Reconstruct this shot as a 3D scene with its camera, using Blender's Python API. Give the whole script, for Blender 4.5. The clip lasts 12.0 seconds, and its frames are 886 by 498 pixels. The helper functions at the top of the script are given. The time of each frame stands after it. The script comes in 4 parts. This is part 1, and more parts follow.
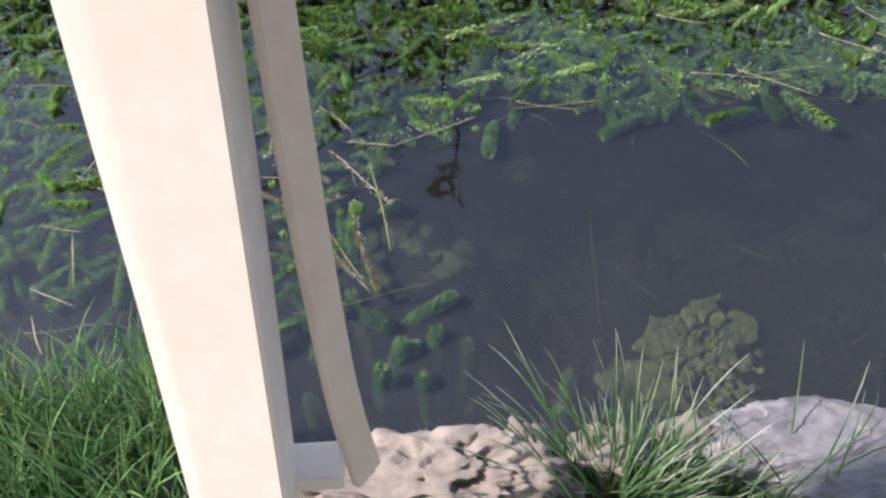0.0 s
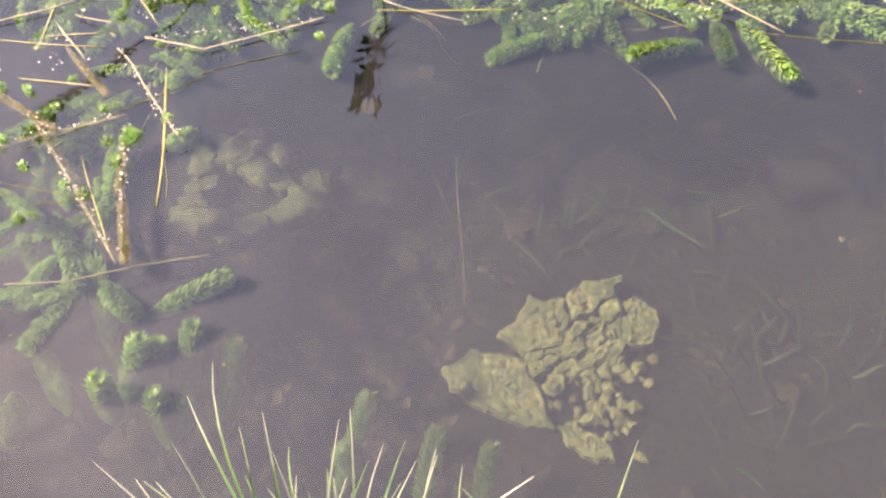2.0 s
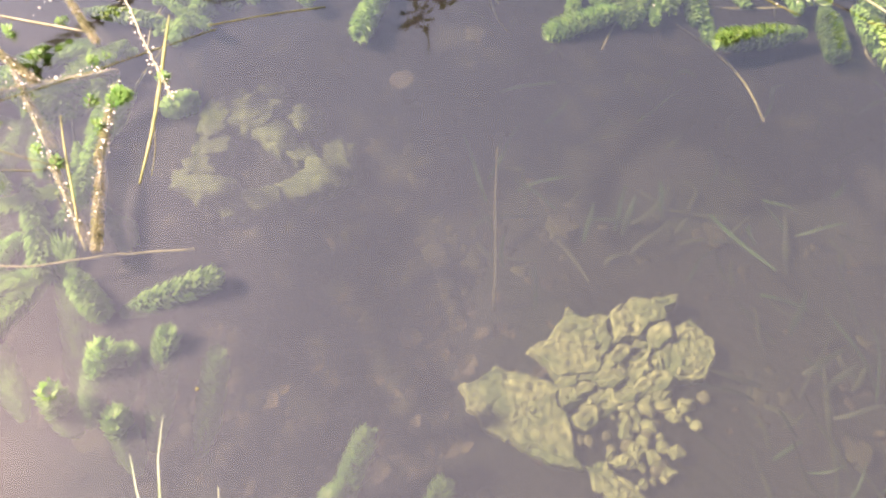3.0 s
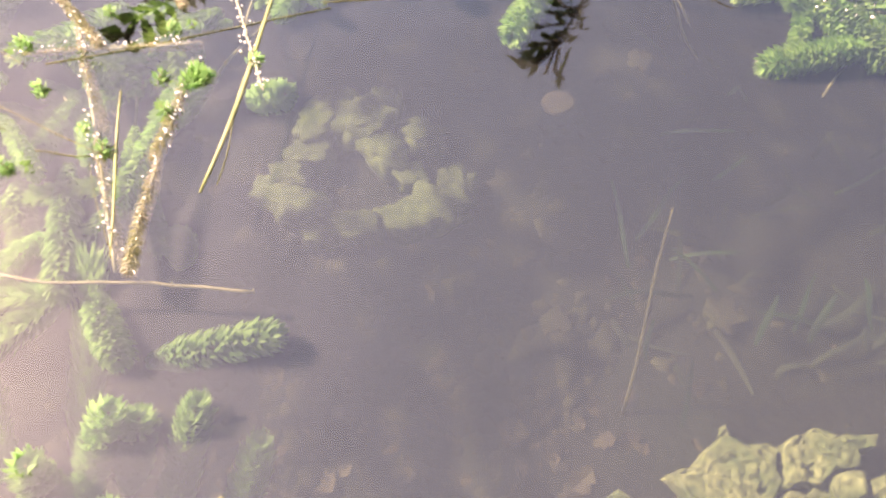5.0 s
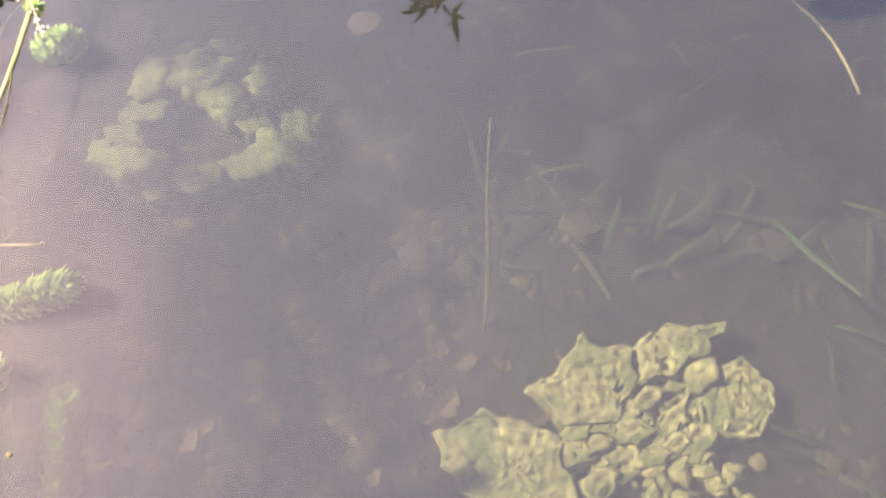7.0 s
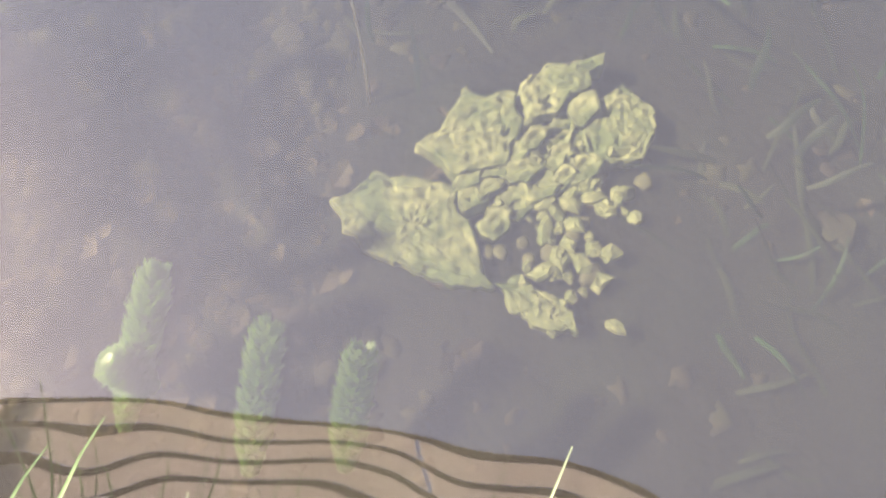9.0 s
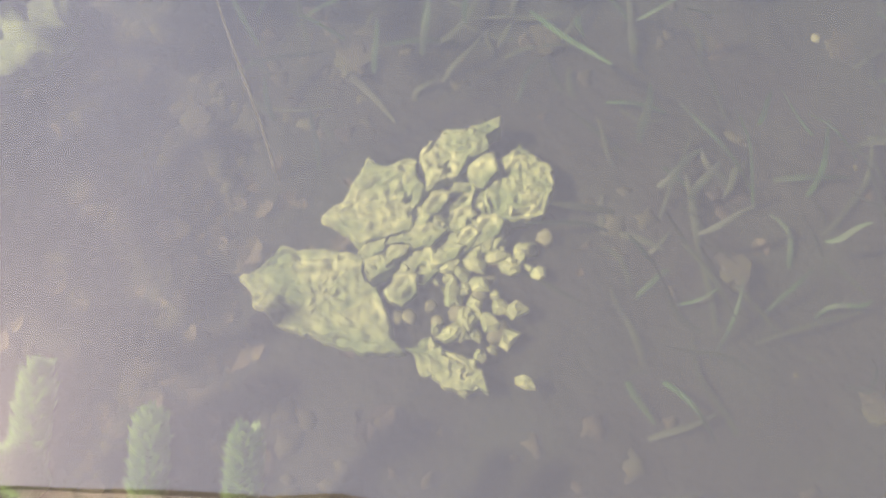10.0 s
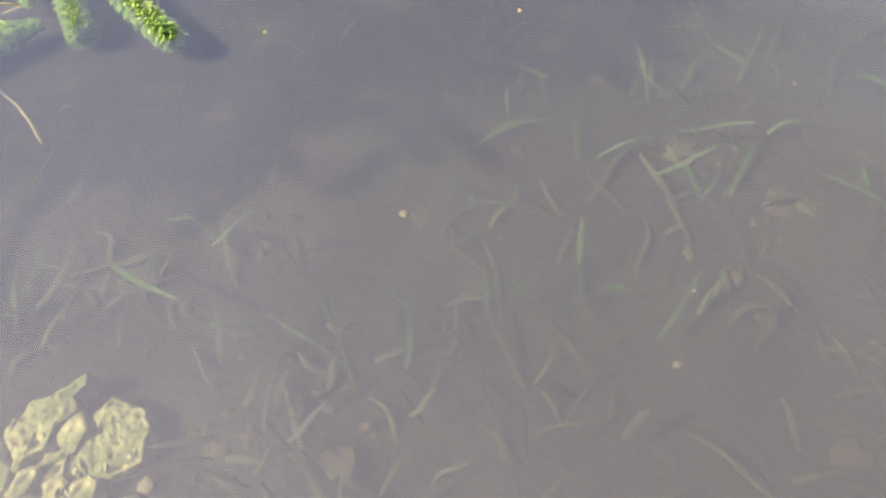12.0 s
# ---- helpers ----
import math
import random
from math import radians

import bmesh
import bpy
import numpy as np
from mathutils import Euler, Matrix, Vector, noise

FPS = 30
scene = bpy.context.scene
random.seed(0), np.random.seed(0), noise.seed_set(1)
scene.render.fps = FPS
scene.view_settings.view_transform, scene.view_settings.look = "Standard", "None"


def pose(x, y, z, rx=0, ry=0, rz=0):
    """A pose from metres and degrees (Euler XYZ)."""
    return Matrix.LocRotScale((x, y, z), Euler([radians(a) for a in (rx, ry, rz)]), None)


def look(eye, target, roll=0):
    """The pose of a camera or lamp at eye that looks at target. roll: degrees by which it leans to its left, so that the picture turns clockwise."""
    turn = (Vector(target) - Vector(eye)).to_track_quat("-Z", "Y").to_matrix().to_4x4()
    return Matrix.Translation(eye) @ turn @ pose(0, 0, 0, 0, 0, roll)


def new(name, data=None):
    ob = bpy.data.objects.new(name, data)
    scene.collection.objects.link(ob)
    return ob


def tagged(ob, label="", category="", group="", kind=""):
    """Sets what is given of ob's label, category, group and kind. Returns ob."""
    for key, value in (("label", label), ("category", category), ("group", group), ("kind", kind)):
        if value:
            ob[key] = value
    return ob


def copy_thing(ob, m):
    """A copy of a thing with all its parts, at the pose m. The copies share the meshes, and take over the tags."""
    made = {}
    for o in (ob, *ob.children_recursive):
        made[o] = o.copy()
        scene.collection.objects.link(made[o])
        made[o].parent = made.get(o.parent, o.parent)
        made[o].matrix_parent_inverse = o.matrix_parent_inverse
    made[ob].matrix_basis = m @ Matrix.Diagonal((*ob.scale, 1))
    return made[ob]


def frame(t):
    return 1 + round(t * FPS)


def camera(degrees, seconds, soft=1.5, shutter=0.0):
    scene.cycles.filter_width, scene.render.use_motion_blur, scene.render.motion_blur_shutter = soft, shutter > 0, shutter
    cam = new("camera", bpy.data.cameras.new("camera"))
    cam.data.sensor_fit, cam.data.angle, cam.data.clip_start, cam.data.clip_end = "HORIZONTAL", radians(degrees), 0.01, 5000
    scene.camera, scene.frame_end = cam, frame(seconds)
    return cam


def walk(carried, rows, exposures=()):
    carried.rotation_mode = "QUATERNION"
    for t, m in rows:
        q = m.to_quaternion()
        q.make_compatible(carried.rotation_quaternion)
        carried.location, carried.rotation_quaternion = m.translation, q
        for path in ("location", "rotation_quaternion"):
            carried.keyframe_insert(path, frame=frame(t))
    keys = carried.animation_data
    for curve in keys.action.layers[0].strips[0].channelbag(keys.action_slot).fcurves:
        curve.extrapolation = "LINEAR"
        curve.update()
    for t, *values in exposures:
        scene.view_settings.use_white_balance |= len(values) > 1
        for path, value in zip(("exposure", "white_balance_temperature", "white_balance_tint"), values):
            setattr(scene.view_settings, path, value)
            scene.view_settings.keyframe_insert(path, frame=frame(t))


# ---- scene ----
# ---- camera ----
cam = camera(60.0, 12.0, soft=2.4)
PATH = [
    (0, (0.000, 0.000, 1.396), (0.000, 1.356, -0.073), -3.6),
    (0.5, (0.145, 0.119, 1.361), (0.213, 1.432, -0.146), -1.6),
    (1, (0.290, 0.252, 1.298), (0.351, 1.470, -0.288), -1.1),
    (1.5, (0.381, 0.365, 1.218), (0.389, 1.488, -0.436), -0.9),
    (2, (0.405, 0.483, 1.151), (0.393, 1.556, -0.537), 1.2),
    (2.5, (0.412, 0.631, 1.105), (0.369, 1.600, -0.644), 2.6),
    (3, (0.411, 0.701, 1.015), (0.311, 1.637, -0.749), 1.5),
    (3.5, (0.356, 0.766, 0.932), (0.240, 1.687, -0.840), 2.3),
    (5.3, (0.307, 0.924, 0.730), (-0.037, 1.871, -0.998), -1.5),
    (5.5, (0.318, 0.936, 0.724), (-0.014, 1.893, -1.000), -0.7),
    (6, (0.351, 0.937, 0.727), (0.097, 1.939, -0.985), 1.7),
    (6.5, (0.416, 0.937, 0.724), (0.183, 1.915, -1.005), 0.0),
    (7, (0.471, 0.897, 0.705), (0.297, 1.804, -1.069), -0.7),
    (7.5, (0.520, 0.871, 0.702), (0.427, 1.648, -1.138), 0.5),
    (7.7, (0.529, 0.852, 0.708), (0.476, 1.580, -1.155), 1.4),
    (9.3, (0.582, 0.781, 0.653), (0.573, 1.337, -1.268), -0.0),
    (9.5, (0.587, 0.782, 0.658), (0.577, 1.344, -1.261), -0.1),
    (10, (0.689, 0.794, 0.689), (0.732, 1.480, -1.189), 0.2),
    (10.5, (0.883, 0.849, 0.715), (0.975, 1.572, -1.148), -1.0),
    (11, (1.012, 0.814, 0.717), (1.151, 1.617, -1.109), -2.0),
    (11.5, (1.092, 0.829, 0.741), (1.317, 1.647, -1.071), 0.6),
    (12, (1.188, 0.773, 0.762), (1.565, 1.749, -0.943), 1.0),
]
EXPOSURE = [(0, 0.48, 7500, 21), (0.5, 0.55, 7600, 21), (1.0, 1.57, 9500, 29), (1.5, 1.73, 10000, 32), (2.5, 2.12, 10600, 35), (3.5, 2.3, 10700, 35), (6.5, 2.25, 10700, 34), (9.3, 2.4, 9700, 26), (10.5, 2.28, 10100, 25), (11.5, 2.14, 10400, 25), (12, 2.29, 10400, 26)]
walk(cam, [(t, look(eye, target, roll)) for t, eye, target, roll in PATH], EXPOSURE)

# ---- world and sun ----
SUN = Vector((-0.75, 0.07, 0.655)).normalized()
world = bpy.data.worlds.new("sky")
scene.world = world
world.use_nodes = True
sky = world.node_tree.nodes.new("ShaderNodeTexSky")
sky.sky_type, sky.sun_disc = "NISHITA", False
sky.sun_elevation = math.asin(SUN.z)
sky.sun_rotation = math.atan2(SUN.x, SUN.y)
sky.air_density, sky.dust_density, sky.ozone_density = 1.0, 0.6, 1.0
background = world.node_tree.nodes["Background"]
background.inputs["Strength"].default_value = 0.15
world.node_tree.links.new(sky.outputs["Color"], background.inputs["Color"])
sun = new("sun", bpy.data.lights.new("sun", "SUN"))
sun.data.energy, sun.data.angle, sun.data.color = 3.8, radians(2.5), (1.0, 0.95, 0.88)
sun.matrix_world = look(SUN * 20, (0, 0, 0))

# ---- materials ----
def mat(name, dark, light, grain=20.0, rough=0.7, bump=0.3, depth=0.004, stain=None, stain_scale=3.0, stain_amount=0.5,
        spec=0.5, translucent=0.0, vary=0.0, metal=0.0):
    """A surface with two colours mixed by fine grain, a stain at a larger scale, and fine relief."""
    m = bpy.data.materials.new(name)
    m.use_nodes = True
    nt = m.node_tree
    b = nt.nodes["Principled BSDF"]
    b.inputs["Roughness"].default_value = rough
    b.inputs["Specular IOR Level"].default_value = spec
    b.inputs["Metallic"].default_value = metal
    where = nt.nodes.new("ShaderNodeTexCoord")
    fine = nt.nodes.new("ShaderNodeTexNoise")
    fine.inputs["Scale"].default_value, fine.inputs["Detail"].default_value = grain, 6
    nt.links.new(where.outputs["Object"], fine.inputs["Vector"])
    ramp = nt.nodes.new("ShaderNodeValToRGB")
    ramp.color_ramp.elements[0].position, ramp.color_ramp.elements[1].position = 0.32, 0.68
    ramp.color_ramp.elements[0].color, ramp.color_ramp.elements[1].color = (*dark, 1), (*light, 1)
    nt.links.new(fine.outputs["Fac"], ramp.inputs["Fac"])
    colour = ramp.outputs["Color"]
    if stain:
        large = nt.nodes.new("ShaderNodeTexNoise")
        large.inputs["Scale"].default_value, large.inputs["Detail"].default_value = stain_scale, 4
        nt.links.new(where.outputs["Object"], large.inputs["Vector"])
        steep = nt.nodes.new("ShaderNodeMapRange")
        steep.inputs["From Min"].default_value, steep.inputs["From Max"].default_value = 0.42, 0.62
        steep.inputs["To Max"].default_value = stain_amount
        nt.links.new(large.outputs["Fac"], steep.inputs["Value"])
        mix = nt.nodes.new("ShaderNodeMixRGB")
        mix.inputs["Color2"].default_value = (*stain, 1)
        nt.links.new(steep.outputs["Result"], mix.inputs["Fac"])
        nt.links.new(colour, mix.inputs["Color1"])
        colour = mix.outputs["Color"]
    if vary:
        info = nt.nodes.new("ShaderNodeObjectInfo")
        span = nt.nodes.new("ShaderNodeMapRange")
        span.inputs["To Min"].default_value, span.inputs["To Max"].default_value = 1 - vary, 1 + vary
        nt.links.new(info.outputs["Random"], span.inputs["Value"])
        hsv = nt.nodes.new("ShaderNodeHueSaturation")
        nt.links.new(span.outputs["Result"], hsv.inputs["Value"])
        nt.links.new(colour, hsv.inputs["Color"])
        colour = hsv.outputs["Color"]
    nt.links.new(colour, b.inputs["Base Color"])
    if bump:
        relief = nt.nodes.new("ShaderNodeBump")
        relief.inputs["Strength"].default_value, relief.inputs["Distance"].default_value = bump, depth
        nt.links.new(fine.outputs["Fac"], relief.inputs["Height"])
        nt.links.new(relief.outputs["Normal"], b.inputs["Normal"])
    if translucent:
        back = nt.nodes.new("ShaderNodeBsdfTranslucent")
        nt.links.new(colour, back.inputs["Color"])
        both = nt.nodes.new("ShaderNodeMixShader")
        both.inputs["Fac"].default_value = translucent
        nt.links.new(b.outputs["BSDF"], both.inputs[1])
        nt.links.new(back.outputs["BSDF"], both.inputs[2])
        nt.links.new(both.outputs["Shader"], nt.nodes["Material Output"].inputs["Surface"])
    return m


def water_material():
    """Clear water: what lies below shows through, with the sky's reflection over it, bent by slow ripples."""
    m = bpy.data.materials.new("pond_water")
    m.use_nodes = True
    nt = m.node_tree
    nt.nodes.remove(nt.nodes["Principled BSDF"])
    where = nt.nodes.new("ShaderNodeTexCoord")
    swell = nt.nodes.new("ShaderNodeTexNoise")
    swell.inputs["Scale"].default_value, swell.inputs["Detail"].default_value = 2.4, 1.45
    nt.links.new(where.outputs["Object"], swell.inputs["Vector"])
    relief = nt.nodes.new("ShaderNodeBump")
    relief.inputs["Strength"].default_value, relief.inputs["Distance"].default_value = 0.6, 0.03
    nt.links.new(swell.outputs["Fac"], relief.inputs["Height"])
    clear = nt.nodes.new("ShaderNodeBsdfTransparent")
    clear.inputs["Color"].default_value = (0.82, 0.85, 0.84, 1)
    sharp = nt.nodes.new("ShaderNodeBsdfGlossy")
    sharp.inputs["Roughness"].default_value = 0.012
    nt.links.new(relief.outputs["Normal"], sharp.inputs["Normal"])
    ruffled = nt.nodes.new("ShaderNodeBsdfGlossy")
    ruffled.inputs["Roughness"].default_value = 0.35
    gloss = nt.nodes.new("ShaderNodeMixShader")
    gloss.inputs["Fac"].default_value = 0.006
    nt.links.new(sharp.outputs["BSDF"], gloss.inputs[1])
    nt.links.new(ruffled.outputs["BSDF"], gloss.inputs[2])
    fresnel = nt.nodes.new("ShaderNodeFresnel")
    fresnel.inputs["IOR"].default_value = WATER_IOR
    nt.links.new(relief.outputs["Normal"], fresnel.inputs["Normal"])
    both = nt.nodes.new("ShaderNodeMixShader")
    nt.links.new(fresnel.outputs["Fac"], both.inputs["Fac"])
    nt.links.new(clear.outputs["BSDF"], both.inputs[1])
    nt.links.new(gloss.outputs["Shader"], both.inputs[2])
    nt.links.new(both.outputs["Shader"], nt.nodes["Material Output"].inputs["Surface"])
    return m


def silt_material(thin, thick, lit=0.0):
    """A flat sheet for silty water that dims what lies below it, unevenly; lit adds a painted haze, made brighter
    towards the near bank to imitate glare.
    """
    m = bpy.data.materials.new("silt_haze")
    m.use_nodes = True
    nt = m.node_tree
    nt.nodes.remove(nt.nodes["Principled BSDF"])
    where = nt.nodes.new("ShaderNodeTexCoord")
    cloud = nt.nodes.new("ShaderNodeTexNoise")
    cloud.inputs["Scale"].default_value, cloud.inputs["Detail"].default_value = 2.2, 3
    nt.links.new(where.outputs["Object"], cloud.inputs["Vector"])
    ramp = nt.nodes.new("ShaderNodeValToRGB")
    ramp.color_ramp.elements[0].position, ramp.color_ramp.elements[1].position = 0.3, 0.7
    ramp.color_ramp.elements[0].color, ramp.color_ramp.elements[1].color = (*thin, 1), (*thick, 1)
    nt.links.new(cloud.outputs["Fac"], ramp.inputs["Fac"])
    clear = nt.nodes.new("ShaderNodeBsdfTransparent")
    nt.links.new(ramp.outputs["Color"], clear.inputs["Color"])
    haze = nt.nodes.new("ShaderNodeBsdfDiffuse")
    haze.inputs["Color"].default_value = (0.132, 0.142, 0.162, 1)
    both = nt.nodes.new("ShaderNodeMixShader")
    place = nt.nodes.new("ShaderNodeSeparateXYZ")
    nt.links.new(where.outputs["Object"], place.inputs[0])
    # Haze graded by distance: painted glare, strongest along the near bank.
    haze_gain = nt.nodes.new("ShaderNodeMapRange")
    haze_gain.inputs["From Min"].default_value, haze_gain.inputs["From Max"].default_value = 0.8, 2.0
    haze_gain.inputs["To Min"].default_value, haze_gain.inputs["To Max"].default_value = lit * 1.5, lit * 0.6
    nt.links.new(place.outputs["Y"], haze_gain.inputs["Value"])
    nt.links.new(haze_gain.outputs["Result"], both.inputs["Fac"])
    nt.links.new(clear.outputs["BSDF"], both.inputs[1])
    nt.links.new(haze.outputs["BSDF"], both.inputs[2])
    nt.links.new(both.outputs["Shader"], nt.nodes["Material Output"].inputs["Surface"])
    return m


WATER_IOR = 2.22
M_WATER = water_material()
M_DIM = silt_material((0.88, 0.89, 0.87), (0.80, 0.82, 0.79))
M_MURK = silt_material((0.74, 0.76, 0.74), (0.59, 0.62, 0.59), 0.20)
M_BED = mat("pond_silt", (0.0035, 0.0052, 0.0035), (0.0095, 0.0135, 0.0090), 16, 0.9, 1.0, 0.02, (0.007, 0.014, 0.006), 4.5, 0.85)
M_SOIL = mat("soil", (0.05, 0.04, 0.028), (0.14, 0.11, 0.08), 30, 0.95, 0.7, 0.01, (0.05, 0.07, 0.03), 2, 0.7)
M_SLAB = mat("algae_covered_stone", (0.095, 0.135, 0.062), (0.41, 0.46, 0.245), 75, 0.85, 1.0, 0.006, (0.085, 0.150, 0.060), 12, 0.8)
M_BEDSTONE = mat("mossy_bed_stone", (0.028, 0.055, 0.026), (0.165, 0.225, 0.10), 45, 0.9, 0.8, 0.008, (0.055, 0.095, 0.04), 20, 0.85, vary=0.25)
M_DIMSTONE = mat("silted_bed_stone", (0.012, 0.014, 0.008), (0.042, 0.042, 0.026), 18, 0.9, 0.6, 0.006, (0.04, 0.055, 0.022), 12, 0.7, vary=0.35)
M_PEBBLE = mat("pale_pebble", (0.06, 0.07, 0.036), (0.24, 0.255, 0.14), 40, 0.7, 0.4, 0.003, (0.15, 0.18, 0.08), 20, 0.5, vary=0.3)
M_PITTED = mat("weathered_limestone", (0.21, 0.195, 0.195), (0.46, 0.425, 0.41), 22, 0.85, 0.8, 0.006, (0.20, 0.185, 0.19), 8, 0.7)
M_GREYROCK = mat("smooth_grey_stone", (0.145, 0.163, 0.200), (0.29, 0.315, 0.37), 22, 0.38, 0.8, 0.006, (0.36, 0.37, 0.40), 7, 0.6)
M_COBBLE = mat("pale_cobble", (0.20, 0.21, 0.19), (0.38, 0.38, 0.35), 16, 0.7, 0.4, 0.004, (0.22, 0.22, 0.18), 9, 0.6)
M_WEED = mat("pondweed_leaf", (0.18, 0.43, 0.15), (0.35, 0.62, 0.27), 60, 0.35, 0.0, 0.001, (0.28, 0.40, 0.17), 14, 0.4, translucent=0.55, vary=0.2)
M_MATLEAF = mat("surface_pondweed_leaf", (0.14, 0.34, 0.105), (0.32, 0.55, 0.21), 60, 0.32, 0.0, 0.001, (0.30, 0.40, 0.19), 14, 0.4, translucent=0.4, vary=0.3)
M_SHOOT = mat("young_pondweed_leaf", (0.14, 0.34, 0.12), (0.30, 0.56, 0.24), 60, 0.15, 0.0, 0.001, (0.36, 0.52, 0.24), 30, 0.4, translucent=0.4, vary=0.25)
M_STALK = mat("pondweed_stalk", (0.16, 0.17, 0.09), (0.32, 0.32, 0.19), 50, 0.5, 0.2, 0.001, vary=0.3)
M_OLDSTALK = mat("old_weed_stem", (0.23, 0.235, 0.17), (0.44, 0.45, 0.35), 70, 0.5, 0.5, 0.002, (0.12, 0.16, 0.06), 12, 0.6)
M_OLDLEAF = mat("dying_pondweed_leaf", (0.32, 0.30, 0.21), (0.58, 0.55, 0.45), 60, 0.3, 0.0, 0.001, (0.24, 0.30, 0.11), 12, 0.6, translucent=0.35)
M_STRAW = mat("dry_reed", (0.15, 0.16, 0.07), (0.30, 0.31, 0.15), 60, 0.5, 0.3, 0.001, (0.20, 0.25, 0.08), 15, 0.6)
M_TWIG = mat("shrub_bark", (0.030, 0.024, 0.018), (0.075, 0.06, 0.045), 40, 0.9, 0.5, 0.002)
M_BLADE = mat("sunken_blade", (0.009, 0.034, 0.013), (0.031, 0.104, 0.038), 30, 0.6, 0.2, 0.002, (0.038, 0.084, 0.030), 7, 0.5, translucent=0.35, vary=0.7)
M_DIMBLADE = mat("old_sunken_blade", (0.008, 0.018, 0.007), (0.028, 0.052, 0.021), 14, 0.7, 0.2, 0.002, (0.026, 0.046, 0.019), 5, 0.6, translucent=0.2)
M_DEADLEAF = mat("sunken_dead_leaf", (0.022, 0.020, 0.014), (0.080, 0.068, 0.046), 40, 0.8, 0.4, 0.004, (0.05, 0.05, 0.022), 20, 0.7, vary=0.55)
M_LITTER = mat("leaf_litter", (0.008, 0.008, 0.006), (0.044, 0.041, 0.029), 45, 0.9, 0.4, 0.004, (0.045, 0.060, 0.024), 6, 0.6)
island = M_LITTER.node_tree.nodes.new("ShaderNodeNewGeometry")
shade = M_LITTER.node_tree.nodes.new("ShaderNodeHueSaturation")
spread = M_LITTER.node_tree.nodes.new("ShaderNodeMapRange")
spread.inputs["To Min"].default_value, spread.inputs["To Max"].default_value = 0.45, 1.15
litter_base = M_LITTER.node_tree.nodes["Principled BSDF"].inputs["Base Color"]
M_LITTER.node_tree.links.new(island.outputs["Random Per Island"], spread.inputs["Value"])
M_LITTER.node_tree.links.new(spread.outputs["Result"], shade.inputs["Value"])
M_LITTER.node_tree.links.new(litter_base.links[0].from_socket, shade.inputs["Color"])
M_LITTER.node_tree.links.new(shade.outputs["Color"], litter_base)
M_GRASS = mat("grass_blade", (0.045, 0.145, 0.060), (0.14, 0.29, 0.135), 40, 0.4, 0.0, 0.001, (0.26, 0.36, 0.20), 9, 0.3, translucent=0.35, vary=0.3)
def dry_tips(material, start, end, pale):
    """Let the upper ends of the blades bleach to a dry pale colour."""
    nt = material.node_tree
    shader = nt.nodes["Principled BSDF"]
    source = shader.inputs["Base Color"].links[0].from_socket
    where = nt.nodes.new("ShaderNodeTexCoord")
    split = nt.nodes.new("ShaderNodeSeparateXYZ")
    nt.links.new(where.outputs["Object"], split.inputs[0])
    span = nt.nodes.new("ShaderNodeMapRange")
    span.inputs["From Min"].default_value, span.inputs["From Max"].default_value = start, end
    span.inputs["To Max"].default_value = 0.9
    nt.links.new(split.outputs["Z"], span.inputs["Value"])
    mix = nt.nodes.new("ShaderNodeMixRGB")
    mix.inputs["Color2"].default_value = (*pale, 1)
    nt.links.new(span.outputs["Result"], mix.inputs["Fac"])
    nt.links.new(source, mix.inputs["Color1"])
    nt.links.new(mix.outputs["Color"], shader.inputs["Base Color"])


dry_tips(M_GRASS, 0.21, 0.33, (0.70, 0.77, 0.72))
# Near-white colour for small beads that imitate sparkle on wet weed.
M_GLINT = mat("wet_glint", (0.70, 0.72, 0.66), (0.85, 0.86, 0.82), 80, 0.08, 0.0, 0.001, spec=0.8)
M_LAWN = mat("lawn_blade", (0.06, 0.18, 0.075), (0.17, 0.36, 0.16), 40, 0.35, 0.0, 0.001, (0.33, 0.48, 0.24), 12, 0.5, translucent=0.35)
blade_island = M_LAWN.node_tree.nodes.new("ShaderNodeNewGeometry")
blade_shade = M_LAWN.node_tree.nodes.new("ShaderNodeHueSaturation")
blade_span = M_LAWN.node_tree.nodes.new("ShaderNodeMapRange")
blade_span.inputs["To Min"].default_value, blade_span.inputs["To Max"].default_value = 0.40, 2.3
lawn_base = M_LAWN.node_tree.nodes["Principled BSDF"].inputs["Base Color"]
M_LAWN.node_tree.links.new(blade_island.outputs["Random Per Island"], blade_span.inputs["Value"])
M_LAWN.node_tree.links.new(blade_span.outputs["Result"], blade_shade.inputs["Value"])
M_LAWN.node_tree.links.new(lawn_base.links[0].from_socket, blade_shade.inputs["Color"])
M_LAWN.node_tree.links.new(blade_shade.outputs["Color"], lawn_base)
M_PLASTIC = mat("white_garden_plastic", (0.80, 0.77, 0.76), (0.85, 0.83, 0.82), 30, 0.38, 0.05, 0.001, (0.76, 0.72, 0.70), 5, 0.5)
# White plastic again, with the slat's shaded face painted in as tan.
M_SHADED_SLAT = mat("shaded_white_plastic", (0.72, 0.66, 0.60), (0.78, 0.73, 0.67), 30, 0.42, 0.05, 0.001, (0.68, 0.61, 0.55), 5, 0.5)
M_BOUNCE_FLOOR = mat("bounce_floor_concrete", (0.42, 0.40, 0.37), (0.55, 0.53, 0.49), 25, 0.9, 0.4, 0.004, (0.38, 0.36, 0.32), 2, 0.6)
M_PANEL = mat("translucent_awning", (0.62, 0.60, 0.58), (0.70, 0.68, 0.65), 12, 0.6, 0.1, 0.002, (0.60, 0.57, 0.53), 3, 0.6, translucent=0.85)
M_RAFTER = mat("dark_stained_rafter", (0.05, 0.04, 0.03), (0.10, 0.08, 0.06), 12, 0.8, 0.3, 0.003)
